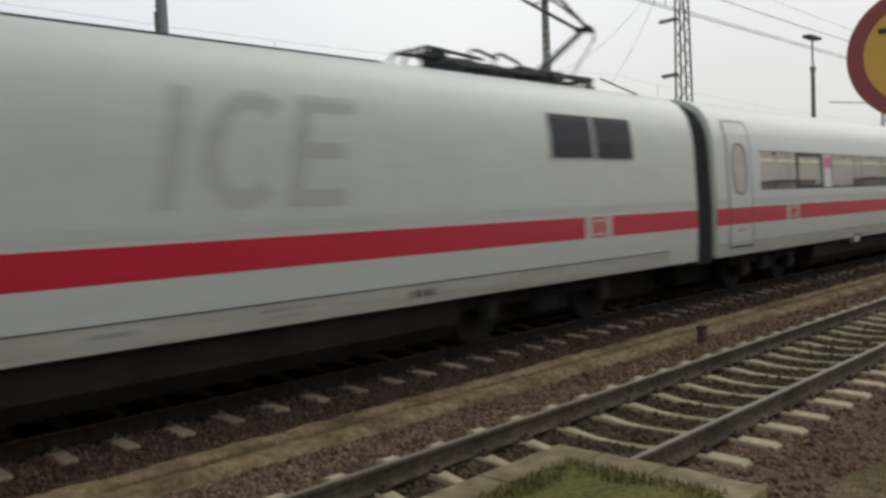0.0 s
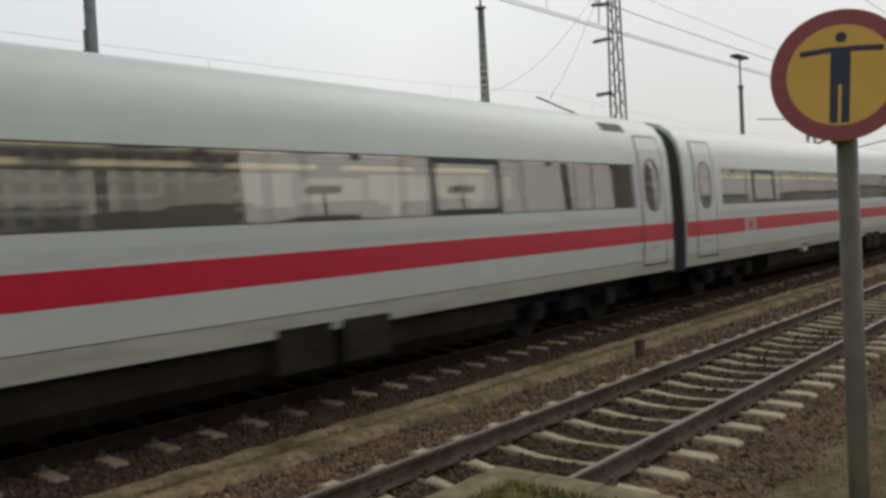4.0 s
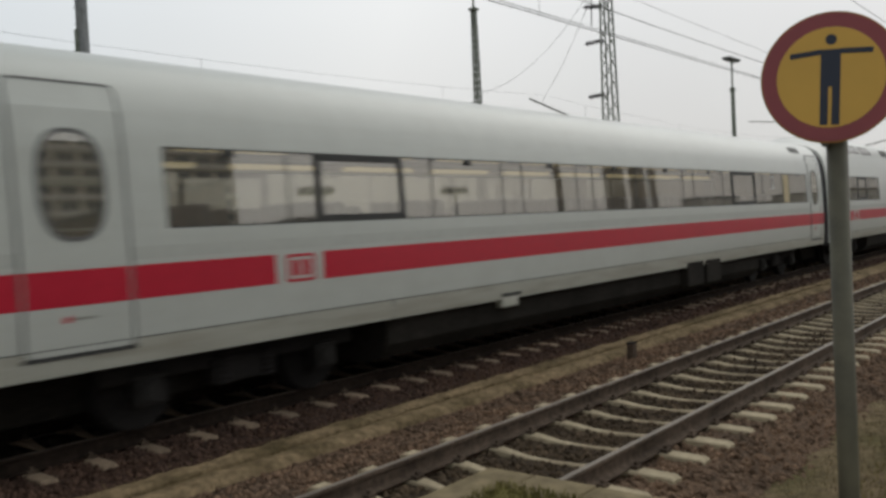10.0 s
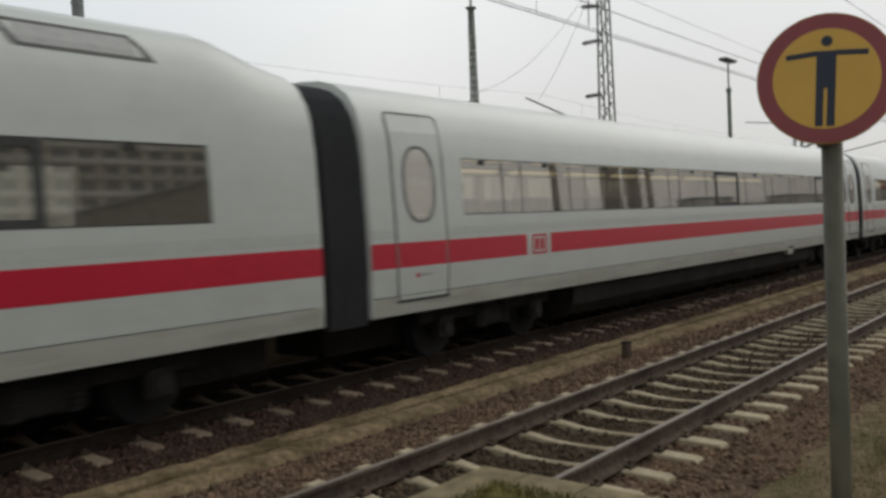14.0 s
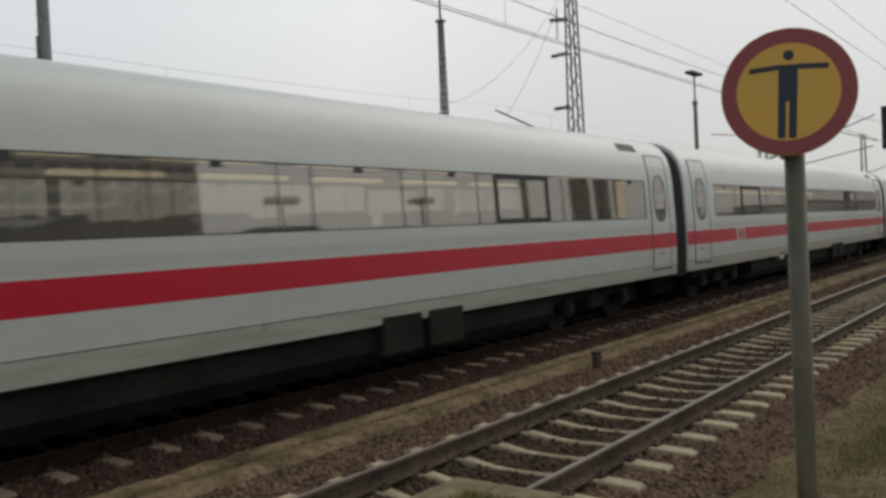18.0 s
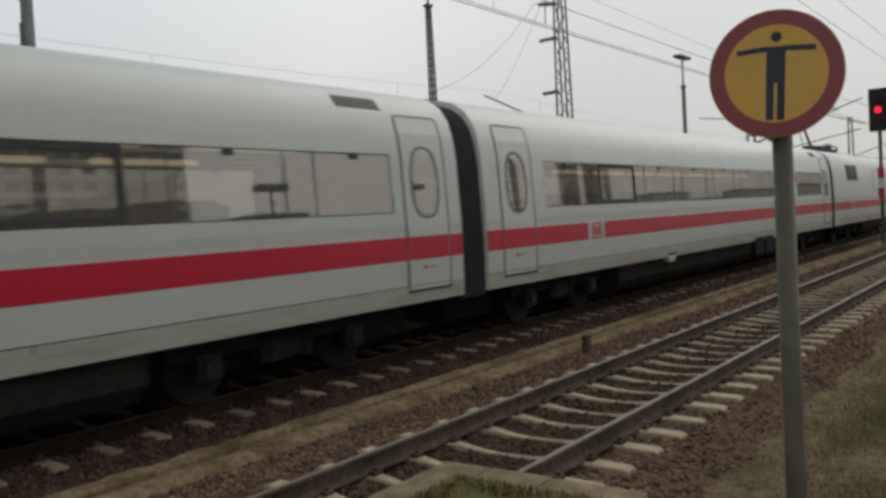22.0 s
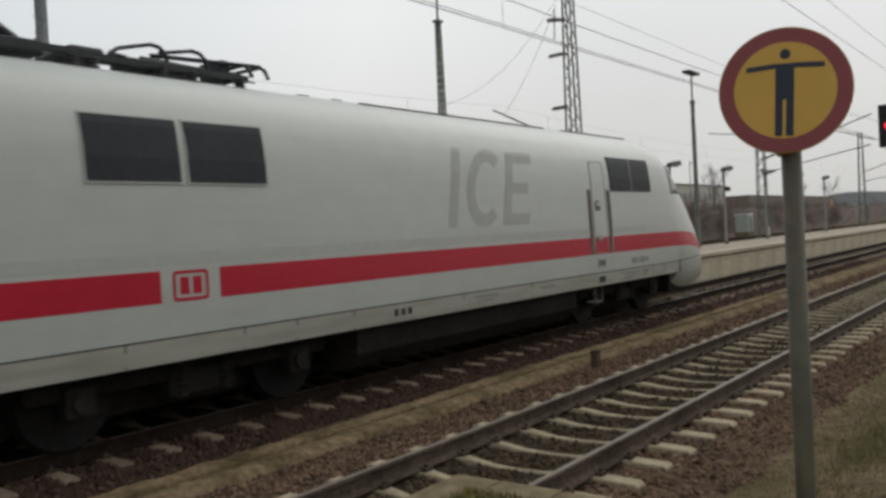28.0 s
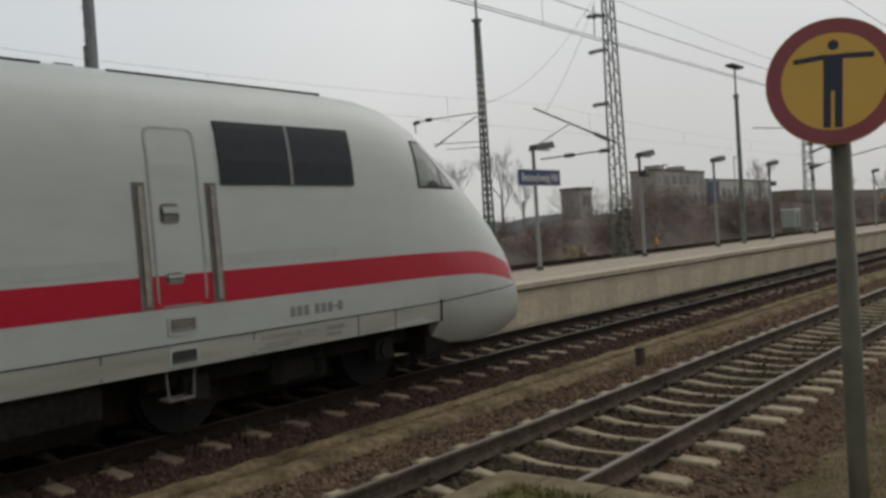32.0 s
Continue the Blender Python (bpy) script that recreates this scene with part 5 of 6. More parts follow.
ns = thing("station_sign", 21.2, 13.9, P_TOP + 2.52, "blue station name board with white lettering on a lamp post", "sign")
part("board", boxes((-1.02, 1.20, -0.05, 0.0, 0.0, 0.48), bevel=0.01), NAME_BLUE, ns)
part("border", boxes((-1.02, 1.20, -0.058, -0.051, 0.0, 0.025), (-1.02, 1.20, -0.058, -0.051, 0.455, 0.48)), PLATE_GREY, ns)
name_text = lettering_mesh("Braunschweig Hbf", 0.40, 0.003, 0.004)
left, wide = min(v.co.x for v in name_text.vertices), max(v.co.x for v in name_text.vertices) - min(v.co.x for v in name_text.vertices)
for v in name_text.vertices:
    v.co = (-0.90 + (v.co.x - left) * 1.98 / wide, -0.055 - v.co.z, 0.135 + v.co.y * 0.82)
name_text.materials.append(PAPER)
shared("station_name", name_text, ns, pose(0, 0, 0))
part("bracket", boxes((-0.06, 0.06, 0.0, 0.1, 0.1, 0.16), (-0.06, 0.06, 0.0, 0.1, 0.34, 0.40)), GALV, ns)


def tall_lamp(x, y):
    t = thing("floodlight_mast", x, y, P_TOP - 0.01, "tall grey mast with a flat floodlight bar", "lamp mast")
    part("mast", rods(((0, 0, 0), (0, 0, 6.6), 0.11, 0.085), n=12), MAST_GREEN, t)
    part("thin_top", rods(((0, 0, 6.6), (0, 0, 7.86), 0.04)), MAST_GREEN, t)
    part("collar", rods(((0, 0, 6.5), (0, 0, 6.68), 0.12), n=12), MAST_GREEN, t)
    part("floodlight", boxes((-0.62, 0.62, -0.2, 0.2, 7.86, 7.99), bevel=0.04), LAMP_GREY, t)


tall_lamp(37.62, 13.85)


# ---- overhead line masts ----
def lattice_mast(x, y, z0, h, w0, w1, name, label, arms, pitch=0.40, leg=0.038, brace=0.024):
    m = thing(name, x, y, z0, label, "catenary mast", "masts along the line")
    n = int(h / pitch)

    def half(z):
        return (w0 + (w1 - w0) * z / h) / 2

    corners = ((-1, -1), (1, -1), (1, 1), (-1, 1))
    for sx, sy in corners:
        part("leg", rods(((sx * half(0), sy * half(0), 0), (sx * half(h), sy * half(h), h), leg, leg * 0.85), n=6), MAST_GREEN, m)
    for f in range(4):
        (ax, ay), (bx, by) = corners[f], corners[(f + 1) % 4]
        bm = bmesh.new()
        zig = []
        for i in range(n + 1):
            za = h * i / n
            px, py = (ax, ay) if i % 2 else (bx, by)
            zig.append((px * half(za), py * half(za), za))
        wire_path(bm, zig, brace, 5)
        part("bracing", bm, MAST_GREEN, m, "zigzag lattice bracing")
    part("footing", boxes((-w0 / 2 - 0.15, w0 / 2 + 0.15, -w0 / 2 - 0.15, w0 / 2 + 0.15, -0.5, 0.18), bevel=0.02), CONCRETE, m)
    for a, b, r in arms:
        part("cantilever_arm", rods((a, b, r), n=8), GALV, m)
    return m


def insulator(parent, a, b, name="insulator"):
    bm = bmesh.new()
    a, b = Vector(a), Vector(b)
    n = 5
    for i in range(n):
        p = a.lerp(b, i / n)
        q = a.lerp(b, (i + 0.55) / n)
        rod(bm, p, q, 0.095, 0.055, 10)
    rod(bm, a, b, 0.02, 0.02, 6)
    part(name, bm, PORCELAIN, parent)


big_mast = lattice_mast(29.5, 15.62, -0.2, 14.5, 0.58, 0.25, "catenary_mast", "tall grey-green steel lattice mast behind the platform",
                        [((0, 0, 5.55), (0.0, 3.7, 7.42), 0.035), ((0, 0.3, 5.3), (0.0, 3.5, 5.27), 0.028), ((0, 2.0, 6.55), (-1.6, 2.8, 5.6), 0.02)])
insulator(big_mast, (0, 0.35, 5.72), (0, 1.0, 6.05))
insulator(big_mast, (0, 0.3, 5.30), (0, 0.8, 5.295))
insulator(big_mast, (0, 1.9, 5.285), (0, 2.4, 5.28))
insulator(big_mast, (0, 0.25, 7.12), (0, 0.95, 7.10))
insulator(big_mast, (0, 0.22, 9.2), (0, 1.0, 9.18))
insulator(big_mast, (0, 0.2, 10.5), (0, 1.0, 10.62))
part("hanger", rods(((-1.3, -0.1, 10.62), (-1.38, -0.1, 9.5), 0.02)), WIRE, big_mast)

mast_b = lattice_mast(53.7, 15.62, -0.2, 9.6, 0.62, 0.30, "catenary_mast", "steel lattice mast further down the platform",
                      [((0, 0, 5.9), (0, -6.3, 8.0), 0.035), ((0, -0.2, 5.1), (0, -6.2, 6.25), 0.03), ((0, -4.2, 7.3), (0, -6.4, 6.5), 0.025), ((0, 0.2, 7.5), (0, 3.2, 7.9), 0.03)])
insulator(mast_b, (0, -0.3, 6.0), (0, -0.95, 6.22))
insulator(mast_b, (0, -0.3, 5.1), (0, -0.9, 5.22))
for z in (5.25, 6.45):
    part("outreach_lamp", boxes((0.1, 1.0, -0.1, 0.1, z, z + 0.14), bevel=0.03), LAMP_GREY, mast_b)
part("white_plate", boxes((-0.25, 0.0, -0.36, -0.33, 1.25, 1.75), bevel=0.01), PAPER, mast_b)
part("plate_stripe", boxes((-0.25, 0.0, -0.37, -0.361, 1.45, 1.55)), SEAM, mast_b)
mast_c = lattice_mast(84.0, 15.62, -0.2, 9.6, 0.62, 0.30, "catenary_mast", "distant steel lattice mast", [((0, 0, 5.9), (0, -6.3, 8.0), 0.035), ((0, -0.2, 5.1), (0, -6.2, 6.25), 0.03)])
for x in (114.0, 145.0, 176.0):
    copy_thing(mast_c, pose(x, 15.62, -0.2))

def ivy(x, y, z0, h, wide, count):
    """Leafy growth round a mast's foot, ragged at the top."""
    verts, faces = [], []
    for _ in range(count):
        u = random.random()
        a, r = random.uniform(0, 6.28), wide * (1 - 0.75 * u) * random.uniform(0.6, 1.15)
        c = Vector((r * math.cos(a), r * math.sin(a), h * u + 0.1 * random.random()))
        q = Euler((random.uniform(0, 6), random.uniform(0, 6), random.uniform(0, 6))).to_matrix()
        k, w = len(verts), random.uniform(0.035, 0.075)
        verts += [tuple(c + q @ Vector(p)) for p in ((-w, 0, 0), (0, -w * 0.7, 0.01), (w * 1.2, 0, 0), (0, w * 0.7, 0.01))]
        faces.append((k, k + 1, k + 2, k + 3))
    iv = thing("ivy", x, y, z0, "dull green ivy growing round the foot of a mast", "ivy")
    foliage = new("foliage", raw("foliage", verts, faces, IVY))
    foliage.parent = iv
    tagged(foliage, kind="stuff")
    stems = bmesh.new()
    for i in range(7):
        a = i * 0.9
        rod(stems, (0.8 * wide * math.cos(a), 0.8 * wide * math.sin(a), 0), (0.2 * wide * math.cos(a + 1), 0.2 * wide * math.sin(a + 1), h * 0.8), 0.02, 0.008, 5)
    part("stem", stems, TREE, iv)


ivy(29.5, 15.45, -0.2, 2.9, 0.62, 520)
thin = lattice_mast(30.15, 22.45, 0.0, 11.6, 0.34, 0.14, "slim_mast", "slim grey-green lattice mast beyond the far track",
                    [((0, 0.2, 7.55), (0, 3.0, 7.62), 0.022), ((0, 0.35, 7.43), (0, 2.86, 6.30), 0.024), ((0, 0.35, 7.40), (0, 2.55, 6.48), 0.020),
                     ((0, 0.2, 6.25), (0, 2.9, 6.45), 0.018), ((0, 0.2, 6.02), (0, 2.2, 6.12), 0.016)], 0.30, 0.05, 0.03)
part("top_tube", rods(((0, 0, 11.5), (0, 0, 14.2), 0.05)), MAST_GREEN, thin)
part("top_collar", boxes((-0.17, 0.17, -0.17, 0.17, 11.55, 11.67), bevel=0.02), MAST_GREEN, thin)
insulator(thin, (0, 3.0, 7.62), (0, 3.35, 7.62))
insulator(thin, (0, 3.75, 7.60), (0, 4.15, 7.56))
part("wire_clamp", rods(((0, 3.3, 7.62), (0, 3.9, 7.6), 0.03), ((0, 4.0, 7.1), (0, 4.0, 7.6), 0.03)), GALV, thin)

mast_west = thing("steel_mast", 8.36, 15.6, -0.2, "plain grey steel mast with small step irons", "catenary mast", "masts along the line")
part("column", rods(((0, 0, 0), (0, 0, 13.2), 0.125, 0.10), n=10), MAST_GREY, mast_west)
me = put("step_iron", boxes((-0.130, -0.10, -0.015, 0.015, -0.012, 0.012)), MAST_GREY)
for i in range(26):
    shared("step_iron", me, mast_west, pose(0, 0.02, 3.4 + 0.32 * i))
part("footing", boxes((-0.35, 0.35, -0.35, 0.35, -0.4, 0.2), bevel=0.02), CONCRETE, mast_west)
part("bracket", boxes((-0.17, -0.11, -0.07, 0.07, 6.0, 6.1), (-0.15, -0.11, -0.04, 0.04, 6.1, 6.5), bevel=0.008), MAST_GREEN, mast_west)


# ---- overhead wires ----
def overhead(name, label, y, contact, top, sag, x0, span, n, r=0.014, twin=False):
    """A contact wire with its carrying wire and droppers over n spans."""
    w = thing(name, 0, y, 0, label, "overhead wire")
    part("contact_wire", wire_path(bmesh.new(), [(x0, 0, contact), (x0 + span * n, 0, contact)], r), WIRE, w)
    if twin:
        part("stitch_wire", wire_path(bmesh.new(), [(x0, 0.06, contact + 0.09), (x0 + span * n, 0.06, contact + 0.07)], r * 0.8), WIRE, w)
    pts = []
    bm = bmesh.new()
    for k in range(n):
        for i in range(12):
            u = i / 12
            x, z = x0 + span * (k + u), top - 4 * sag * u * (1 - u)
            pts.append((x, 0, z))
            if i % 3 == 1:
                rod(bm, (x, 0, contact), (x, 0, z), 0.005, 0.005, 4, caps=False)
    part("carrying_wire", wire_path(bmesh.new(), pts + [(x0 + span * n, 0, top)], r * 0.9), WIRE, w)
    part("dropper", bm, WIRE, w, "thin dropper wires", kind="stuff")


overhead("overhead_wire", "contact wire and carrying wire above the train", TRACK_TRAIN, 6.35, 7.45, 0.55, -64, 59, 5, 0.010, True)
overhead("overhead_wire", "contact wire and carrying wire above the empty track", TRACK_NEAR, 6.27, 7.5, 0.55, -64, 59, 5, 0.006)
overhead("overhead_wire", "contact wire and carrying wire above the far track", TRACK_FAR, 6.25, 7.35, 0.5, -50, 40, 8, 0.004)
feeder = thing("feeder_wires", 0, 15.2, 0, "thin feeder wires strung along the masts", "overhead wire")
for z, dy in ((10.75, 0.0),):
    part("feeder_wire", wire_path(bmesh.new(), [(x, dy, z - 0.25 * math.sin(math.pi * ((x + 32) % 60) / 60)) for x in range(-92, 210, 6)], 0.008), WIRE, feeder)
hang = thing("hanging_cables", 0, 0, 0, "two slack cables drooping from the tall mast", "cable")
for a, b, drop in (((28.9, 15.6, 11.2), (27.0, 20.3, 7.3), 0.9), ((28.3, 15.5, 10.6), (28.2, 18.0, 6.7), 0.3)):
    pts = []
    for i in range(15):
        u = i / 14
        p = Vector(a).lerp(Vector(b), u)
        p.z -= 4 * drop * u * (1 - u)
        pts.append(tuple(p))
    part("cable", wire_path(bmesh.new(), pts, 0.007), WIRE, hang)

sig = thing("railway_signal", 43.2, 6.8, -0.15, "black railway signal showing red on a slim mast", "signal")
part("mast", rods(((0, 0, 0), (0, 0, 7.0), 0.08), n=10), GALV, sig)
part("signal_head", boxes((-0.12, 0.12, -0.42, 0.42, 5.25, 7.2), bevel=0.03), SIGNAL_BLACK, sig)
for z in (6.7, 6.2, 5.7):
    part("lamp_hood", rods(((-0.12, 0.0, z), (-0.34, 0.0, z), 0.13, 0.13), n=14), SIGNAL_BLACK, sig)
part("red_lamp", rods(((-0.30, 0.0, 6.2), (-0.345, 0.0, 6.2), 0.15), n=16), SIGNAL_RED, sig, "glowing red lamp")
part("mast_plate", boxes((-0.12, -0.09, -0.13, 0.13, 2.2, 3.6)), RED_WHITE, sig)
part("plate_band", boxes((-0.13, -0.121, -0.13, 0.13, 2.65, 3.1)), PAPER, sig)


# ---- the sign and the platform end near the viewer ----
sg = thing("prohibition_sign", 2.905, 0.76, 2.636, "round yellow red-ringed sign with a dark pictogram on a pole", "sign", turn=math.degrees(math.atan2(-0.76, -2.905)) + 90)
# local: the face looks along -y, x to the right as seen


def disc_face(r0, r1, y, n=56):
    bm = bmesh.new()
    o = [bm.verts.new((r1 * math.cos(2 * math.pi * i / n), y, r1 * math.sin(2 * math.pi * i / n))) for i in range(n)]
    if r0 == 0:
        bm.faces.new(o)
    else:
        i_ = [bm.verts.new((r0 * math.cos(2 * math.pi * i / n), y, r0 * math.sin(2 * math.pi * i / n))) for i in range(n)]
        for k in range(n):
            j = (k + 1) % n
            bm.faces.new((o[k], o[j], i_[j], i_[k]))
    bmesh.ops.recalc_face_normals(bm, faces=bm.faces)
    bmesh.ops.solidify(bm, geom=list(bm.faces), thickness=0.0015)
    return bm


bm = bmesh.new()
rod(bm, (0, -0.004, 0), (0, 0.008, 0), 0.207, 0.207, 56)
plate = part("sign_plate", bm, SIGN_EDGE, sg, "thin round sign plate")
plate.matrix_basis = pose(0, 0, 0, 0, 3.0, 0)
part("yellow_face", disc_face(0, 0.158, -0.0065), SIGN_YELLOW, plate)
part("red_ring", disc_face(0.158, 0.202, -0.0068), SIGN_RED, plate)
bm = bmesh.new()
rod(bm, (0.0, -0.0095, 0.118), (0.0, -0.0065, 0.118), 0.0165, 0.0165, 20)
part("pictogram_dot", bm, SIGN_BLUE, plate)


def bar(x0, x1, z0, z1):
    return boxes((x0, x1, -0.0095, -0.0066, z0, z1), bevel=0.0012)


part("pictogram_bar", bar(-0.029, 0.029, -0.030, 0.088), SIGN_BLUE, plate)
part("pictogram_bar", boxes((-0.0288, -0.005, -0.0092, -0.0066, -0.150, -0.028), bevel=0.001), SIGN_BLUE, plate)
part("pictogram_bar", boxes((0.005, 0.0288, -0.0092, -0.0066, -0.150, -0.028), bevel=0.001), SIGN_BLUE, plate)
b1 = part("pictogram_bar", bar(-0.095, 0.0, -0.0085, 0.0085), SIGN_BLUE, plate)
b1.matrix_basis = pose(-0.025, 0, 0.081, 0, -6, 0)
b2 = part("pictogram_bar", bar(0.0, 0.095, -0.0085, 0.0085), SIGN_BLUE, plate)
b2.matrix_basis = pose(0.025, 0, 0.081, 0, 1.5, 0)
bm = bmesh.new()
rod(bm, (0.012, 0.042, -2.75), (0.012, 0.042, 0.02), 0.032, 0.032, 24)
part("pole", bm, POLE, sg, "weathered grey steel pole", smooth=True)
part("clamp", boxes((-0.03, 0.055, 0.003, 0.05, -0.155, -0.125), (-0.03, 0.055, 0.003, 0.05, 0.09, 0.12), bevel=0.004), GALV, sg)
part("clamp_bolt", rods(((-0.022, 0.0, -0.205), (-0.022, 0.03, -0.205), 0.012), n=8), GALV, sg)


def near_platform():
    np_ = thing("platform_end", 0, 0, 0, "old grass-grown platform end with worn concrete kerbs", "platform", kind="structure")
    z = 0.90
    part("platform_body", boxes((-45, 3.22, -7, 2.60, -0.3, z - 0.03), (3.22, 3.46, 1.72, 2.60, -0.3, z - 0.03)), KERB, np_)
    kerb = [(-45 + 1.0 * i, -44.005 + 1.0 * i) for i in range(40, 48)] + [(3.0, 3.665)]
    for a, b in kerb:
        part("kerb_stone", boxes((a, b, 2.47, 2.76, 0.62, z + random.uniform(-0.006, 0.006)), bevel=0.012), KERB, np_)
    for a, b in ((1.60, 2.10), (2.105, 2.465)):
        part("kerb_stone", boxes((3.37, 3.67, a, b, 0.62, z + random.uniform(-0.006, 0.006)), bevel=0.012), KERB, np_)
    part("end_step", boxes((3.2, 3.67, 1.40, 1.595, 0.1, z - 0.06), bevel=0.015), KERB, np_)
    xs = [-3 + 0.16 * i for i in range(41)]
    ys = [1.66 + 0.10 * i for i in range(8)] + [2.44, 2.475, 2.49]
    xs = [x for x in xs if x < 3.27] + [3.33, 3.365, 3.38]
    verts = [(x + 0.02 * noise.noise(Vector((x * 3, y * 5, 8))), y + 0.025 * noise.noise(Vector((x * 5, y * 2, 4))), z + 0.012 + 0.06 * min((3.38 - x) * 3, (2.49 - y) * 3, 1) - 0.03 * (x > 3.37 or y > 2.48) + 0.02 * noise.noise(Vector((x * 4, y * 4, 1)))) for y in ys for x in xs]
    n = len(xs)
    faces = [(j * n + i, j * n + i + 1, (j + 1) * n + i + 1, (j + 1) * n + i) for j in range(len(ys) - 1) for i in range(n - 1)]
    turf = new("turf", raw("turf", verts, faces, GRASS, True))
    turf.parent = np_
    tagged(turf, "short mossy grass on the platform end")


near_platform()


def blades(name, count, region, size, label, mat):
    verts, faces = [], []
    for _ in range(count):
        x, y, z = region()
        h = random.uniform(*size)
        a = random.uniform(0, 6.28)
        w = 0.0035 + 0.002 * random.random()
        lx, ly = random.uniform(-0.5, 0.5) * h, random.uniform(-0.5, 0.5) * h
        k = len(verts)
        verts += [(x - w * math.cos(a), y - w * math.sin(a), z), (x + w * math.cos(a), y + w * math.sin(a), z), (x + lx, y + ly, z + h)]
        faces.append((k, k + 1, k + 2))
    tagged(new(name, raw(name, verts, faces, mat)), label, "grass", kind="stuff")


blades("grass", 9000, lambda: (random.uniform(1.6, 3.40), random.uniform(1.66, 2.50), 0.925), (0.012, 0.045), "short green and mossy grass on the platform end", GRASS)


def verge():
    x = random.uniform(4.5, 22)
    return x, 2.45 - 2.2 * random.random() ** 0.7, -0.17 + 0.035 * hills(x, 0, 0.9)


DRY = material("withered_grass", (0.20, 0.155, 0.085), spec=0.05, rough=0.95, vary=0.3, grain=20, random_shade=0.4, bump=0)
blades("grass", 26000, verge, (0.015, 0.07), "thin withered grass on the verge", DRY)
blades("grass", 5000, lambda: (random.uniform(4.5, 14), random.uniform(0.2, 1.9), -0.17), (0.02, 0.07), "green tufts on the verge", GRASS)
blades("grass", 9000, lambda: (3 + 24 * random.random() ** 1.3, random.gauss(7.02, 0.05) if random.random() < 0.45 else random.gauss(7.08, 0.2), -0.07), (0.015, 0.06), "withered grass along the sandy strip", DRY)


# ---- scrub, trees and buildings beyond ----
def scrub():
    verts, faces = [], []
    for n in range(640):
        cx = 18 + 150 * random.random() if n < 420 else 165 + 180 * random.random()
        d = random.random()
        cy = 31.3 + 8.5 * d + 0.02 * cx
        top = 2.5 + 1.5 * math.exp(-((cx - 80) / 11) ** 2) + 1.5 * min(max((cx - 58) / 14, 0), 1) + 0.7 * noise.noise(Vector((cx * 0.12, 0, 2))) + 0.7 * noise.noise(Vector((cx * 0.4, cy * 0.3, 6))) + 0.9 * d
        wide = random.uniform(0.7, 1.5)
        for _ in range(340 if n < 420 else 90):
            a, u = random.uniform(0, 6.28), random.random() ** 0.6
            r = wide * u * math.cos(1.2 * random.random())
            z = 0.15 + top * random.random() ** 0.8 * (1 - 0.45 * u * u)
            x, y = cx + r * math.cos(a), cy + r * math.sin(a)
            h = random.uniform(0.2, 0.55)
            lean = random.uniform(0.2, 1.5)
            b = a + random.uniform(-1.3, 1.3)
            w = random.uniform(0.007, 0.024) * (1 if n < 420 else 2.2)
            k = len(verts)
            dx, dy = math.cos(b), math.sin(b)
            verts += [(x - w * dy, y + w * dx, z), (x + w * dy, y - w * dx, z), (x + lean * h * dx, y + lean * h * dy, z + h * (1.3 - 0.7 * lean))]
            faces.append((k, k + 1, k + 2))
    tagged(new("scrub", raw("scrub", verts, faces, SCRUB)), "dense belt of bare reddish-brown scrub behind the tracks", "bushes", kind="stuff")
    xs = [0 + 4 * i for i in range(90)]
    verts, faces = [], []
    for x in xs:
        t = max(0.8, 1.5 + 1.5 * min(max((x - 58) / 14, 0), 1) + 0.7 * noise.noise(Vector((x * 0.09, 0, 2))))
        verts += [(x, 32.3 + 0.02 * x, -0.2), (x, 34.2 + 0.02 * x, t), (x, 39 + 0.02 * x, t + 0.4), (x, 43 + 0.02 * x, -0.2)]
    for i in range(len(xs) - 1):
        for j in range(3):
            faces.append((i * 4 + j, i * 4 + 4 + j, i * 4 + 5 + j, i * 4 + 1 + j))
    tagged(new("scrub_bank", raw("scrub_bank", verts, faces, SCRUB, True)), "dark undergrowth inside the scrub belt", "bushes", kind="stuff")


scrub()


def bare_tree(x, y, z, h, seed, label):
    rnd = random.Random(seed)
    t = thing("bare_tree", x, y, z, label, "tree", "bare trees")
    trunk, crown = bmesh.new(), bmesh.new()
    rod(trunk, (0, 0, 0), (0.1, 0, h * 0.55), 0.035 * h * 0.5, 0.02 * h * 0.5, 7)

    def grow(p, d, length, r, level):
        q = p + d * length
        rod(crown, p, q, r, r * 0.6, 5 if level < 2 else 3, caps=False)
        if level < 4:
            for _ in range(3 if level else 5):
                v = Vector((rnd.uniform(-1, 1), rnd.uniform(-1, 1), rnd.uniform(0.1, 1.0))).normalized()
                grow(p.lerp(q, rnd.uniform(0.5, 1.0)), (d * 0.75 + v * 0.7).normalized(), length * rnd.uniform(0.55, 0.8), r * 0.55, level + 1)

    for i in range(4):
        v = Vector((rnd.uniform(-0.7, 0.7), rnd.uniform(-0.7, 0.7), 1)).normalized()
        grow(Vector((0.07, 0, h * rnd.uniform(0.3, 0.55))), v, h * 0.22, 0.011 * h * 0.5, 0)
    part("trunk", trunk, TREE, t)
    part("crown", crown, TREE, t, "fine bare branches")
    return t


bare_tree(57, 41, 0.6, 8.6, 1, "slender bare tree behind the scrub")
bare_tree(63, 43, 0.6, 7.6, 2, "small bare tree behind the scrub")
bare_tree(72, 44, 0.6, 6.5, 3, "low bare tree behind the scrub")
bare_tree(150, 52, 0.8, 13, 4, "bare tree beside the flat-roofed building")
bare_tree(205, 50, 0.8, 10, 5, "distant bare tree beyond the low hall")
bare_tree(240, 52, 0.8, 11, 6, "distant bare tree beyond the low hall")
bare_tree(52, 42, 0.6, 8.0, 7, "thin bare sapling behind the scrub")


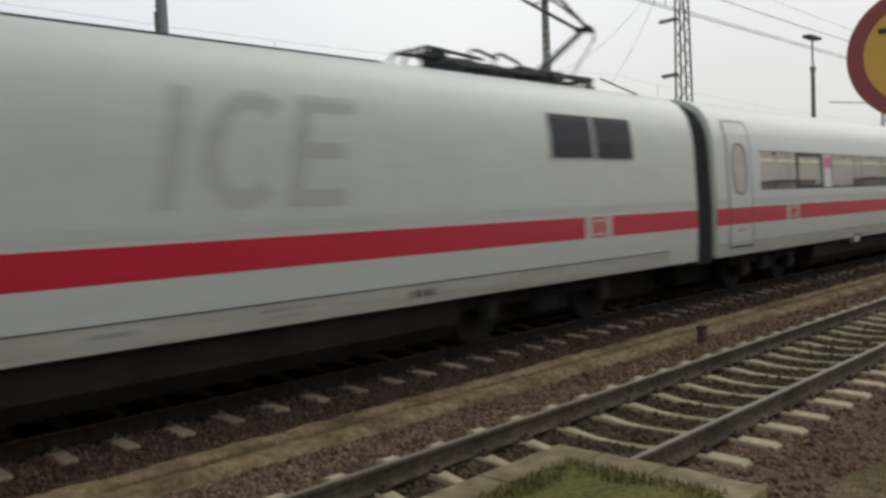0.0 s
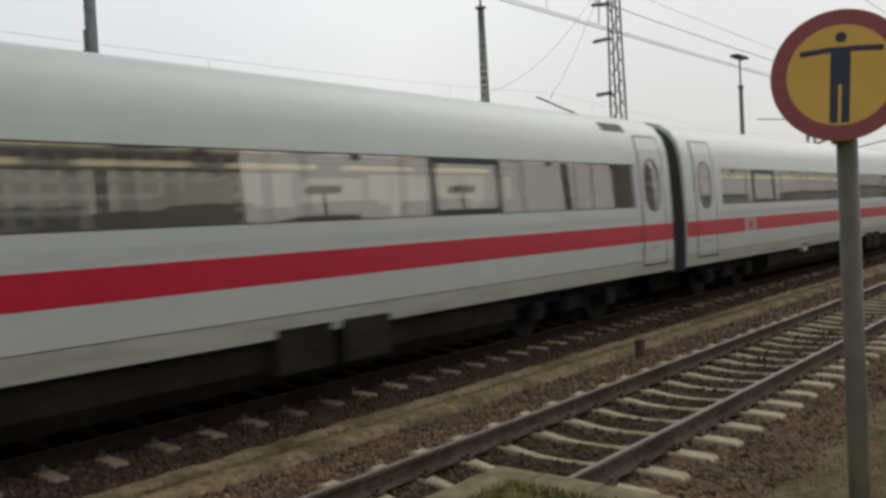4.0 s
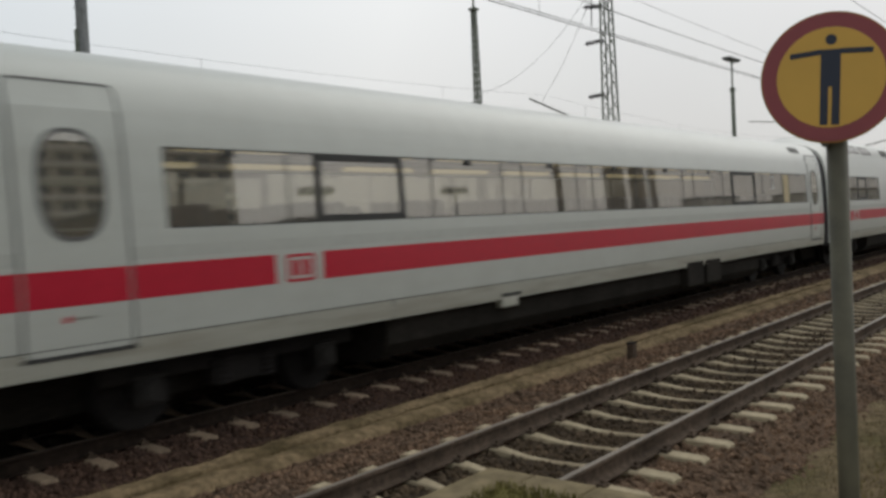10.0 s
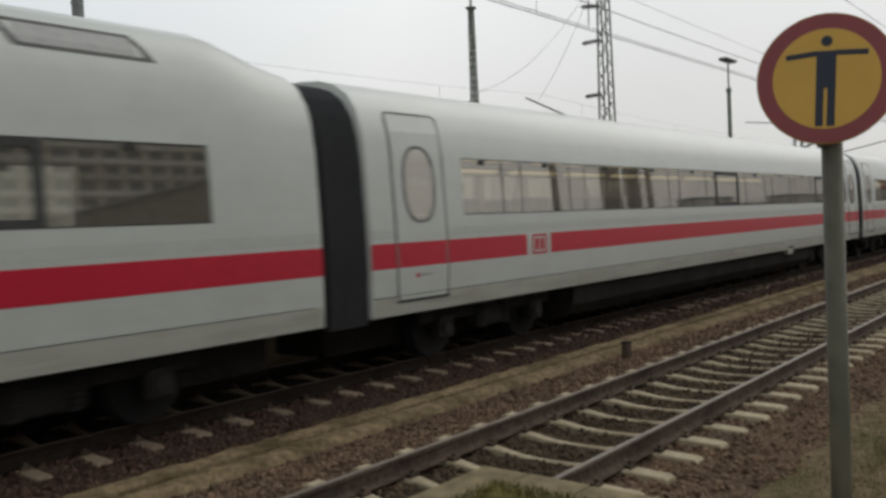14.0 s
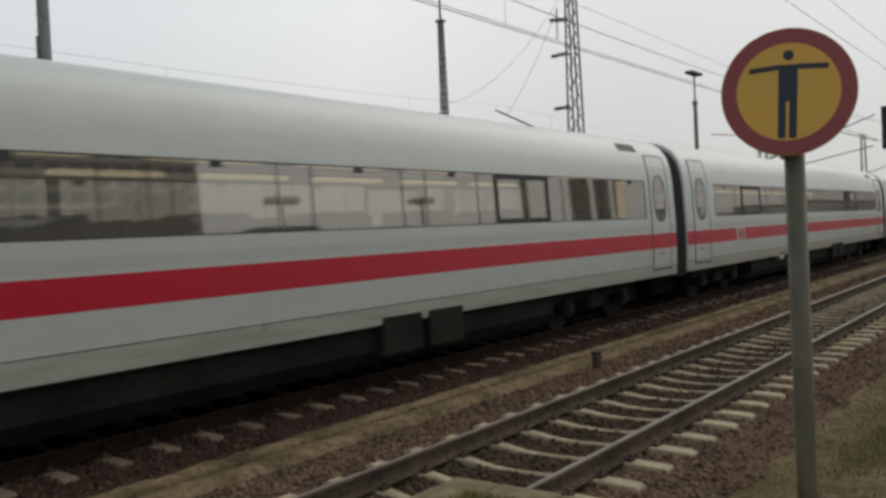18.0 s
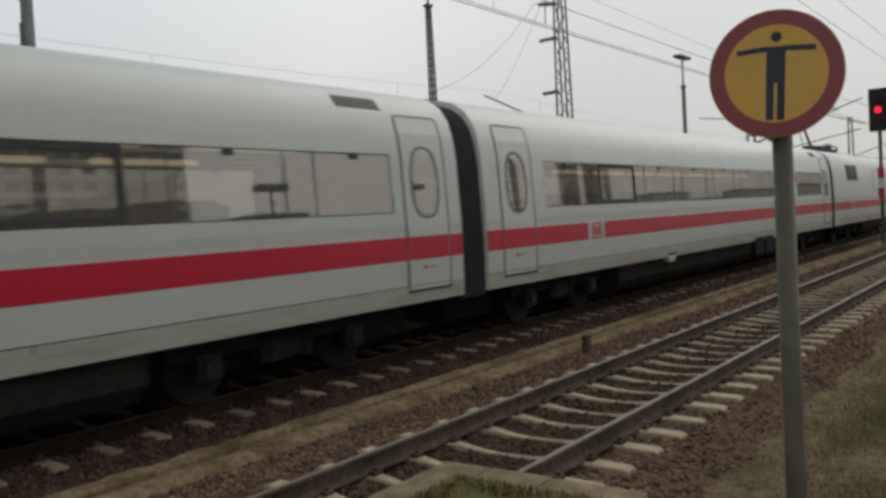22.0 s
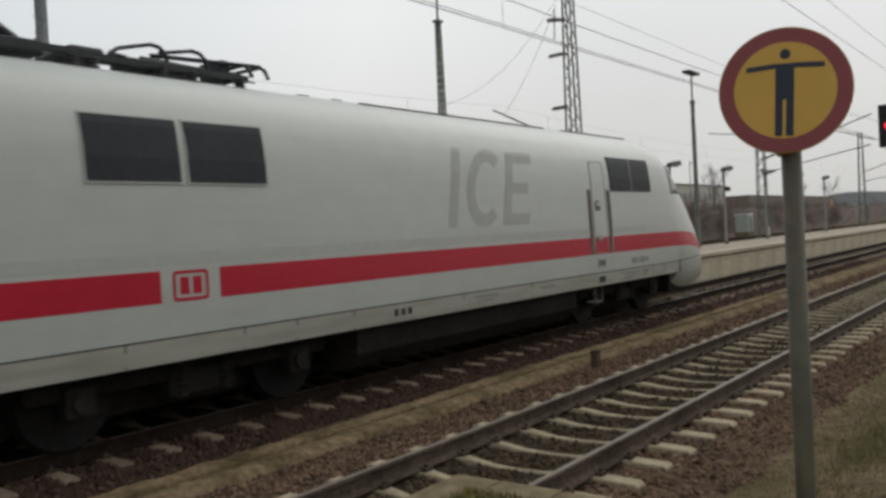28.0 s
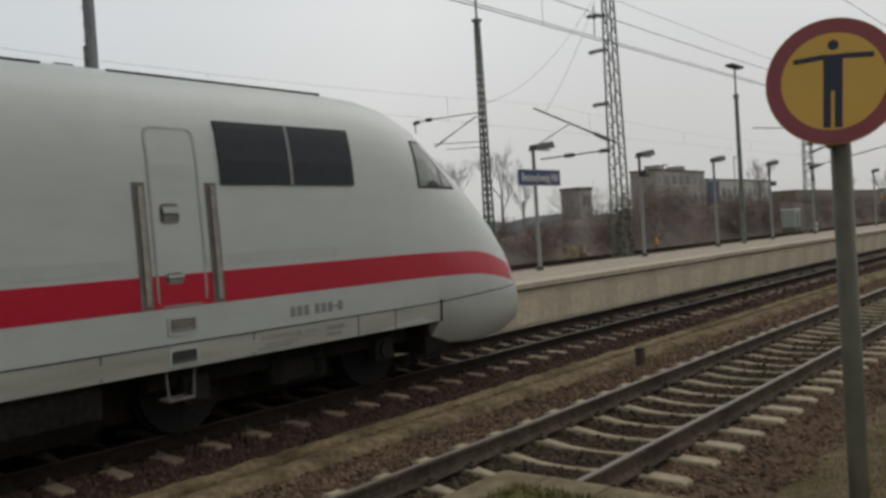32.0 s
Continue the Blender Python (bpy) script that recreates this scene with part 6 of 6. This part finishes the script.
def block(name, x, y, z, w, d, h, rows, cols, wall, label, roof=True, turn=0):
    b = thing(name, x, y, z, label, "building", turn=turn)
    part("wall", boxes((0, w, 0, d, 0, h)), wall, b)
    part("roof", boxes((-0.12, w + 0.12, -0.12, d + 0.12, h, h + 0.28)), ROOF_DARK, b)
    me = put("window", boxes((0, 1.5, -0.06, 0.02, 0, 1.35)), HAZY_PANE)
    fm = put("window_sill", boxes((-0.1, 1.6, -0.14, 0.0, -0.12, -0.02)), RENDER_WALL)
    for r in range(rows):
        for c in range(cols):
            wob = shared("window", me, b, pose((c + 0.5) * w / cols - 0.75, 0, (r + 0.35) * h / rows))
            shared("window_sill", fm, wob, pose(0, 0, 0))
    return b


flat_a = block("apartment_building", 126.0, 60, 0.4, 19.5, 4.5, 9.9, 3, 7, TAUPE_WALL, "grey flat-roofed building behind the scrub")
for x in (3.2, 11.5):
    part("roof_house", boxes((x, x + 2.2, 1, 3.5, 10.15, 11.0)), TAUPE_WALL, flat_a)
flat_b = block("office_building", 152, 62, 0.4, 34, 12, 8.8, 2, 12, RENDER_WALL, "long pale flat-roofed building behind the scrub")
part("blue_panel", boxes((-0.5, 4.6, -0.2, 0, 4.4, 8.6)), NAME_BLUE, flat_b)
long_c = block("low_hall", 196, 60, 0.4, 80, 14, 6.6, 1, 16, BROWN_WALL, "low brown hall behind the scrub")
hut_a = block("small_house", 85, 50, 0.4, 2.8, 2.6, 6.0, 2, 1, TAUPE_WALL, "small brown flat-roofed house behind the scrub")

hut = thing("equipment_hut", 101.6, 31.8, -0.2, "small pale green equipment hut beside the far track", "hut")
part("wall", boxes((-0.85, 0.85, -0.75, 0.75, 0.7, 2.65)), HUT, hut)
part("plinth", boxes((-0.9, 0.9, -0.8, 0.8, -0.2, 0.7)), KERB, hut)
part("roof", boxes((-0.95, 0.95, -0.85, 0.85, 2.65, 2.85), bevel=0.04), PAPER, hut)
part("door", boxes((-0.35, 0.35, -0.78, -0.75, 0.7, 2.4)), MAST_GREEN, hut)
for x, y, s in ((63.5, 30.5, 0.5), (143, 31, 1.0)):
    og = thing("orange_marker", x, y, 0.0 if x < 100 else 3.0, "small orange track marker", "marker")
    part("board", boxes((-s / 2, s / 2, -0.05, 0.05, 0.35, 0.35 + s), bevel=0.02), ORANGE, og)
    part("leg", boxes((-0.04, 0.04, -0.03, 0.03, -0.4 if x < 100 else -4.0, 0.36)), GALV, og)
pile = thing("stone_pile", 51.8, 30.9, -0.2, "pale heap of rubble beside the siding", "rubble")
bm = bmesh.new()
for i in range(46):
    p = Vector((random.gauss(0, 0.5), random.gauss(0, 0.3), 0))
    p.z = random.uniform(0.3, 1.0) * max(1.25 - 0.8 * abs(p.x), 0.3)
    box(bm, p.x - 0.22, p.x + 0.22, p.y - 0.18, p.y + 0.18, 0.0 if i % 3 else p.z - 0.3, p.z)
part("rubble", bm, CONCRETE, pile)
for x, y, h in ((86.0, 40, 8.0), (120, 45, 10.4)):
    f = thing("street_lamp", x, y, 0.2, "slim street lamp beyond the scrub", "street lamp")
    part("post", rods(((0, 0, 0), (0, 0, h), 0.07)), POST_LIGHT, f)
    part("head", boxes((-0.05, 0.9, -0.1, 0.1, h, h + 0.12), bevel=0.03), LAMP_GREY, f)

# a far tree line and rise that close the horizon
verts, faces = [], []
for i in range(160):
    a = radians(-20 + 200 * i / 159)
    r = 620
    t = 11 + 3 * min(max((30 - math.degrees(a)) / 20, 0), 1) + 5 * noise.noise(Vector((i * 0.35, 0, 0))) + 3 * noise.noise(Vector((i * 1.3, 4, 0)))
    verts += [(r * math.cos(a), r * math.sin(a), -3), (r * math.cos(a), r * math.sin(a), t)]
for i in range(159):
    faces.append((2 * i, 2 * i + 2, 2 * i + 3, 2 * i + 1))
# the distance haze is painted into the trees' pale grey
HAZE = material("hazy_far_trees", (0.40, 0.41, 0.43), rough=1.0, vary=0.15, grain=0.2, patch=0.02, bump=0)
tagged(new("backdrop", raw("backdrop", verts, faces, HAZE)), "line of far trees with haze painted in as pale grey", "trees", kind="structure")

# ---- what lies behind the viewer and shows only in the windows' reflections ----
def tower_block(x0, x1, y, h, floors, bays):
    """Long flats whose front looks along +y, with a balcony band on every floor."""
    tb = thing("apartment_block", x1, y, -0.2, "long buff apartment block with pale balcony bands", "building", turn=180)
    w, f = x1 - x0, h / floors
    part("wall", boxes((0, w, 0, 14, 0, h)), FLATS_WALL, tb)
    part("roof", boxes((-0.3, w + 0.3, -0.3, 14.3, h, h + 0.5)), ROOF_DARK, tb)
    pane = put("window", boxes((0, 0.62 * w / bays, -0.06, 0.02, 0, 0.52 * f)), PANE)
    for r in range(floors):
        part("balcony_band", boxes((0, w, -0.5, 0, r * f + 0.02 * f, r * f + 0.34 * f)), PALE_WALL if r % 3 else RENDER_WALL, tb)
        for c in range(bays):
            shared("window", pane, tb, pose((c + 0.2) * w / bays, 0, (r + 0.4) * f))


tower_block(14, 110.1, -130, 49, 17, 20)
shed = thing("pitched_house", 0, -24, -0.2, "brown house with a long sloping roof beside the station yard", "building")
bm = bmesh.new()
near_edge = [bm.verts.new((x, 0, z)) for x, z in ((6, 0), (29.2, 0), (29.2, 8.4), (24.3, 7.4), (6, 3.4))]
back_edge = [bm.verts.new((v.co.x, -7, v.co.z)) for v in near_edge]
bm.faces.new(near_edge)
bm.faces.new(back_edge[::-1])
for i in range(5):
    bm.faces.new((near_edge[i], back_edge[i], back_edge[(i + 1) % 5], near_edge[(i + 1) % 5]))
bmesh.ops.recalc_face_normals(bm, faces=bm.faces)
part("wall", bm, BROWN_WALL, shed)
bm = bmesh.new()
wire_path(bm, [(5.6, 0.15, 3.4), (24.3, 0.15, 7.5), (29.4, 0.15, 8.55)], 0.13, 6)
part("eaves", bm, ROOF_DARK, shed, "dark roof edge")
for x, z in ((12, 1.2), (16, 1.2), (20, 1.2), (24, 1.2), (20, 3.9), (24, 3.9)):
    part("window", boxes((x, x + 1.4, -0.02, 0.05, z, z + 1.5)), PANE, shed)
kiosk = thing("kiosk", 32.8, -21.6, -0.2, "low dark flat-roofed kiosk in the station yard", "building")
part("wall", boxes((-1.9, 1.9, -1.5, 1.5, 0, 5.45)), BROWN_WALL, kiosk)
part("roof", boxes((-2.2, 2.2, -1.0, 1.8, 5.45, 5.85), bevel=0.05), ROOF_DARK, kiosk)
# unseen pillars added to cast the dark upright bars mirrored in the windows
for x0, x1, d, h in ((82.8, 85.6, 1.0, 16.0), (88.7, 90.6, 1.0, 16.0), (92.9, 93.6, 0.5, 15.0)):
    tw = thing("brick_tower", x1, -28, -0.2, "tall narrow dark pillar added for the dark bars in the window reflections", "tower", turn=180)
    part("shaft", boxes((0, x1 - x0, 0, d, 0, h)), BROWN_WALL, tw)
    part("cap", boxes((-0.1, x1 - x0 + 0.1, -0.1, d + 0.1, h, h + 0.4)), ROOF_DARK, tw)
# plain blocks added out of view, only to tone the panes' lower reflections
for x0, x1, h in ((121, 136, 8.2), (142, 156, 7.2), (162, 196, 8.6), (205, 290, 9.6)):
    block("warehouse", x1, -34, -0.2, x1 - x0, 3, h, 1, 2, PALE_WALL, "white block added behind the viewer to fill the window reflections", turn=180)
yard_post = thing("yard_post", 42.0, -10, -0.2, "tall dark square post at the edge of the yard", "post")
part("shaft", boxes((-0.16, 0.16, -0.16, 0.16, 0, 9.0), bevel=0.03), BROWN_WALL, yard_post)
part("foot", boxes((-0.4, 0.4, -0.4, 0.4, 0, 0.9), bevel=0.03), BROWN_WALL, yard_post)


def yard_lamp(x, y, h):
    yl = thing("yard_lamp", x, y, -0.2, "dark yard lamp with two flat heads on a tall post", "lamp post", "yard lamps")
    part("post", rods(((0, 0, 0), (0, 0, h), 0.06, 0.045), n=10), LAMP_GREY, yl)
    part("base_collar", rods(((0, 0, 0), (0, 0, 0.15), 0.13, 0.11), n=10), GALV, yl)
    for s in (-1, 1):
        a, b = sorted((s * 0.05, s * 0.68))
        part("lamp_head", boxes((a, b, -0.2, 0.2, h - 0.08, h + 0.14), bevel=0.03), LAMP_GREY, yl, "flat grey lamp head")


yard_lamp(19.65, -6.0, 5.05)
yard_lamp(27.25, -6.0, 5.05)


# ---- the train rolls by and slows to a halt ----
def motions():
    for k, car in enumerate(coaches):
        walk(car, [(t, pose(PITCH * k - s, TRACK_TRAIN, 0)) for t, s in TRAVEL])
    walk(rear, [(t, pose(PITCH * 12 + TAIL - s, TRACK_TRAIN, 0)) for t, s in TRAVEL])
    walk(front, [(t, pose(-s - TAIL, TRACK_TRAIN, 0, 0, 0, 180)) for t, s in TRAVEL])


motions()
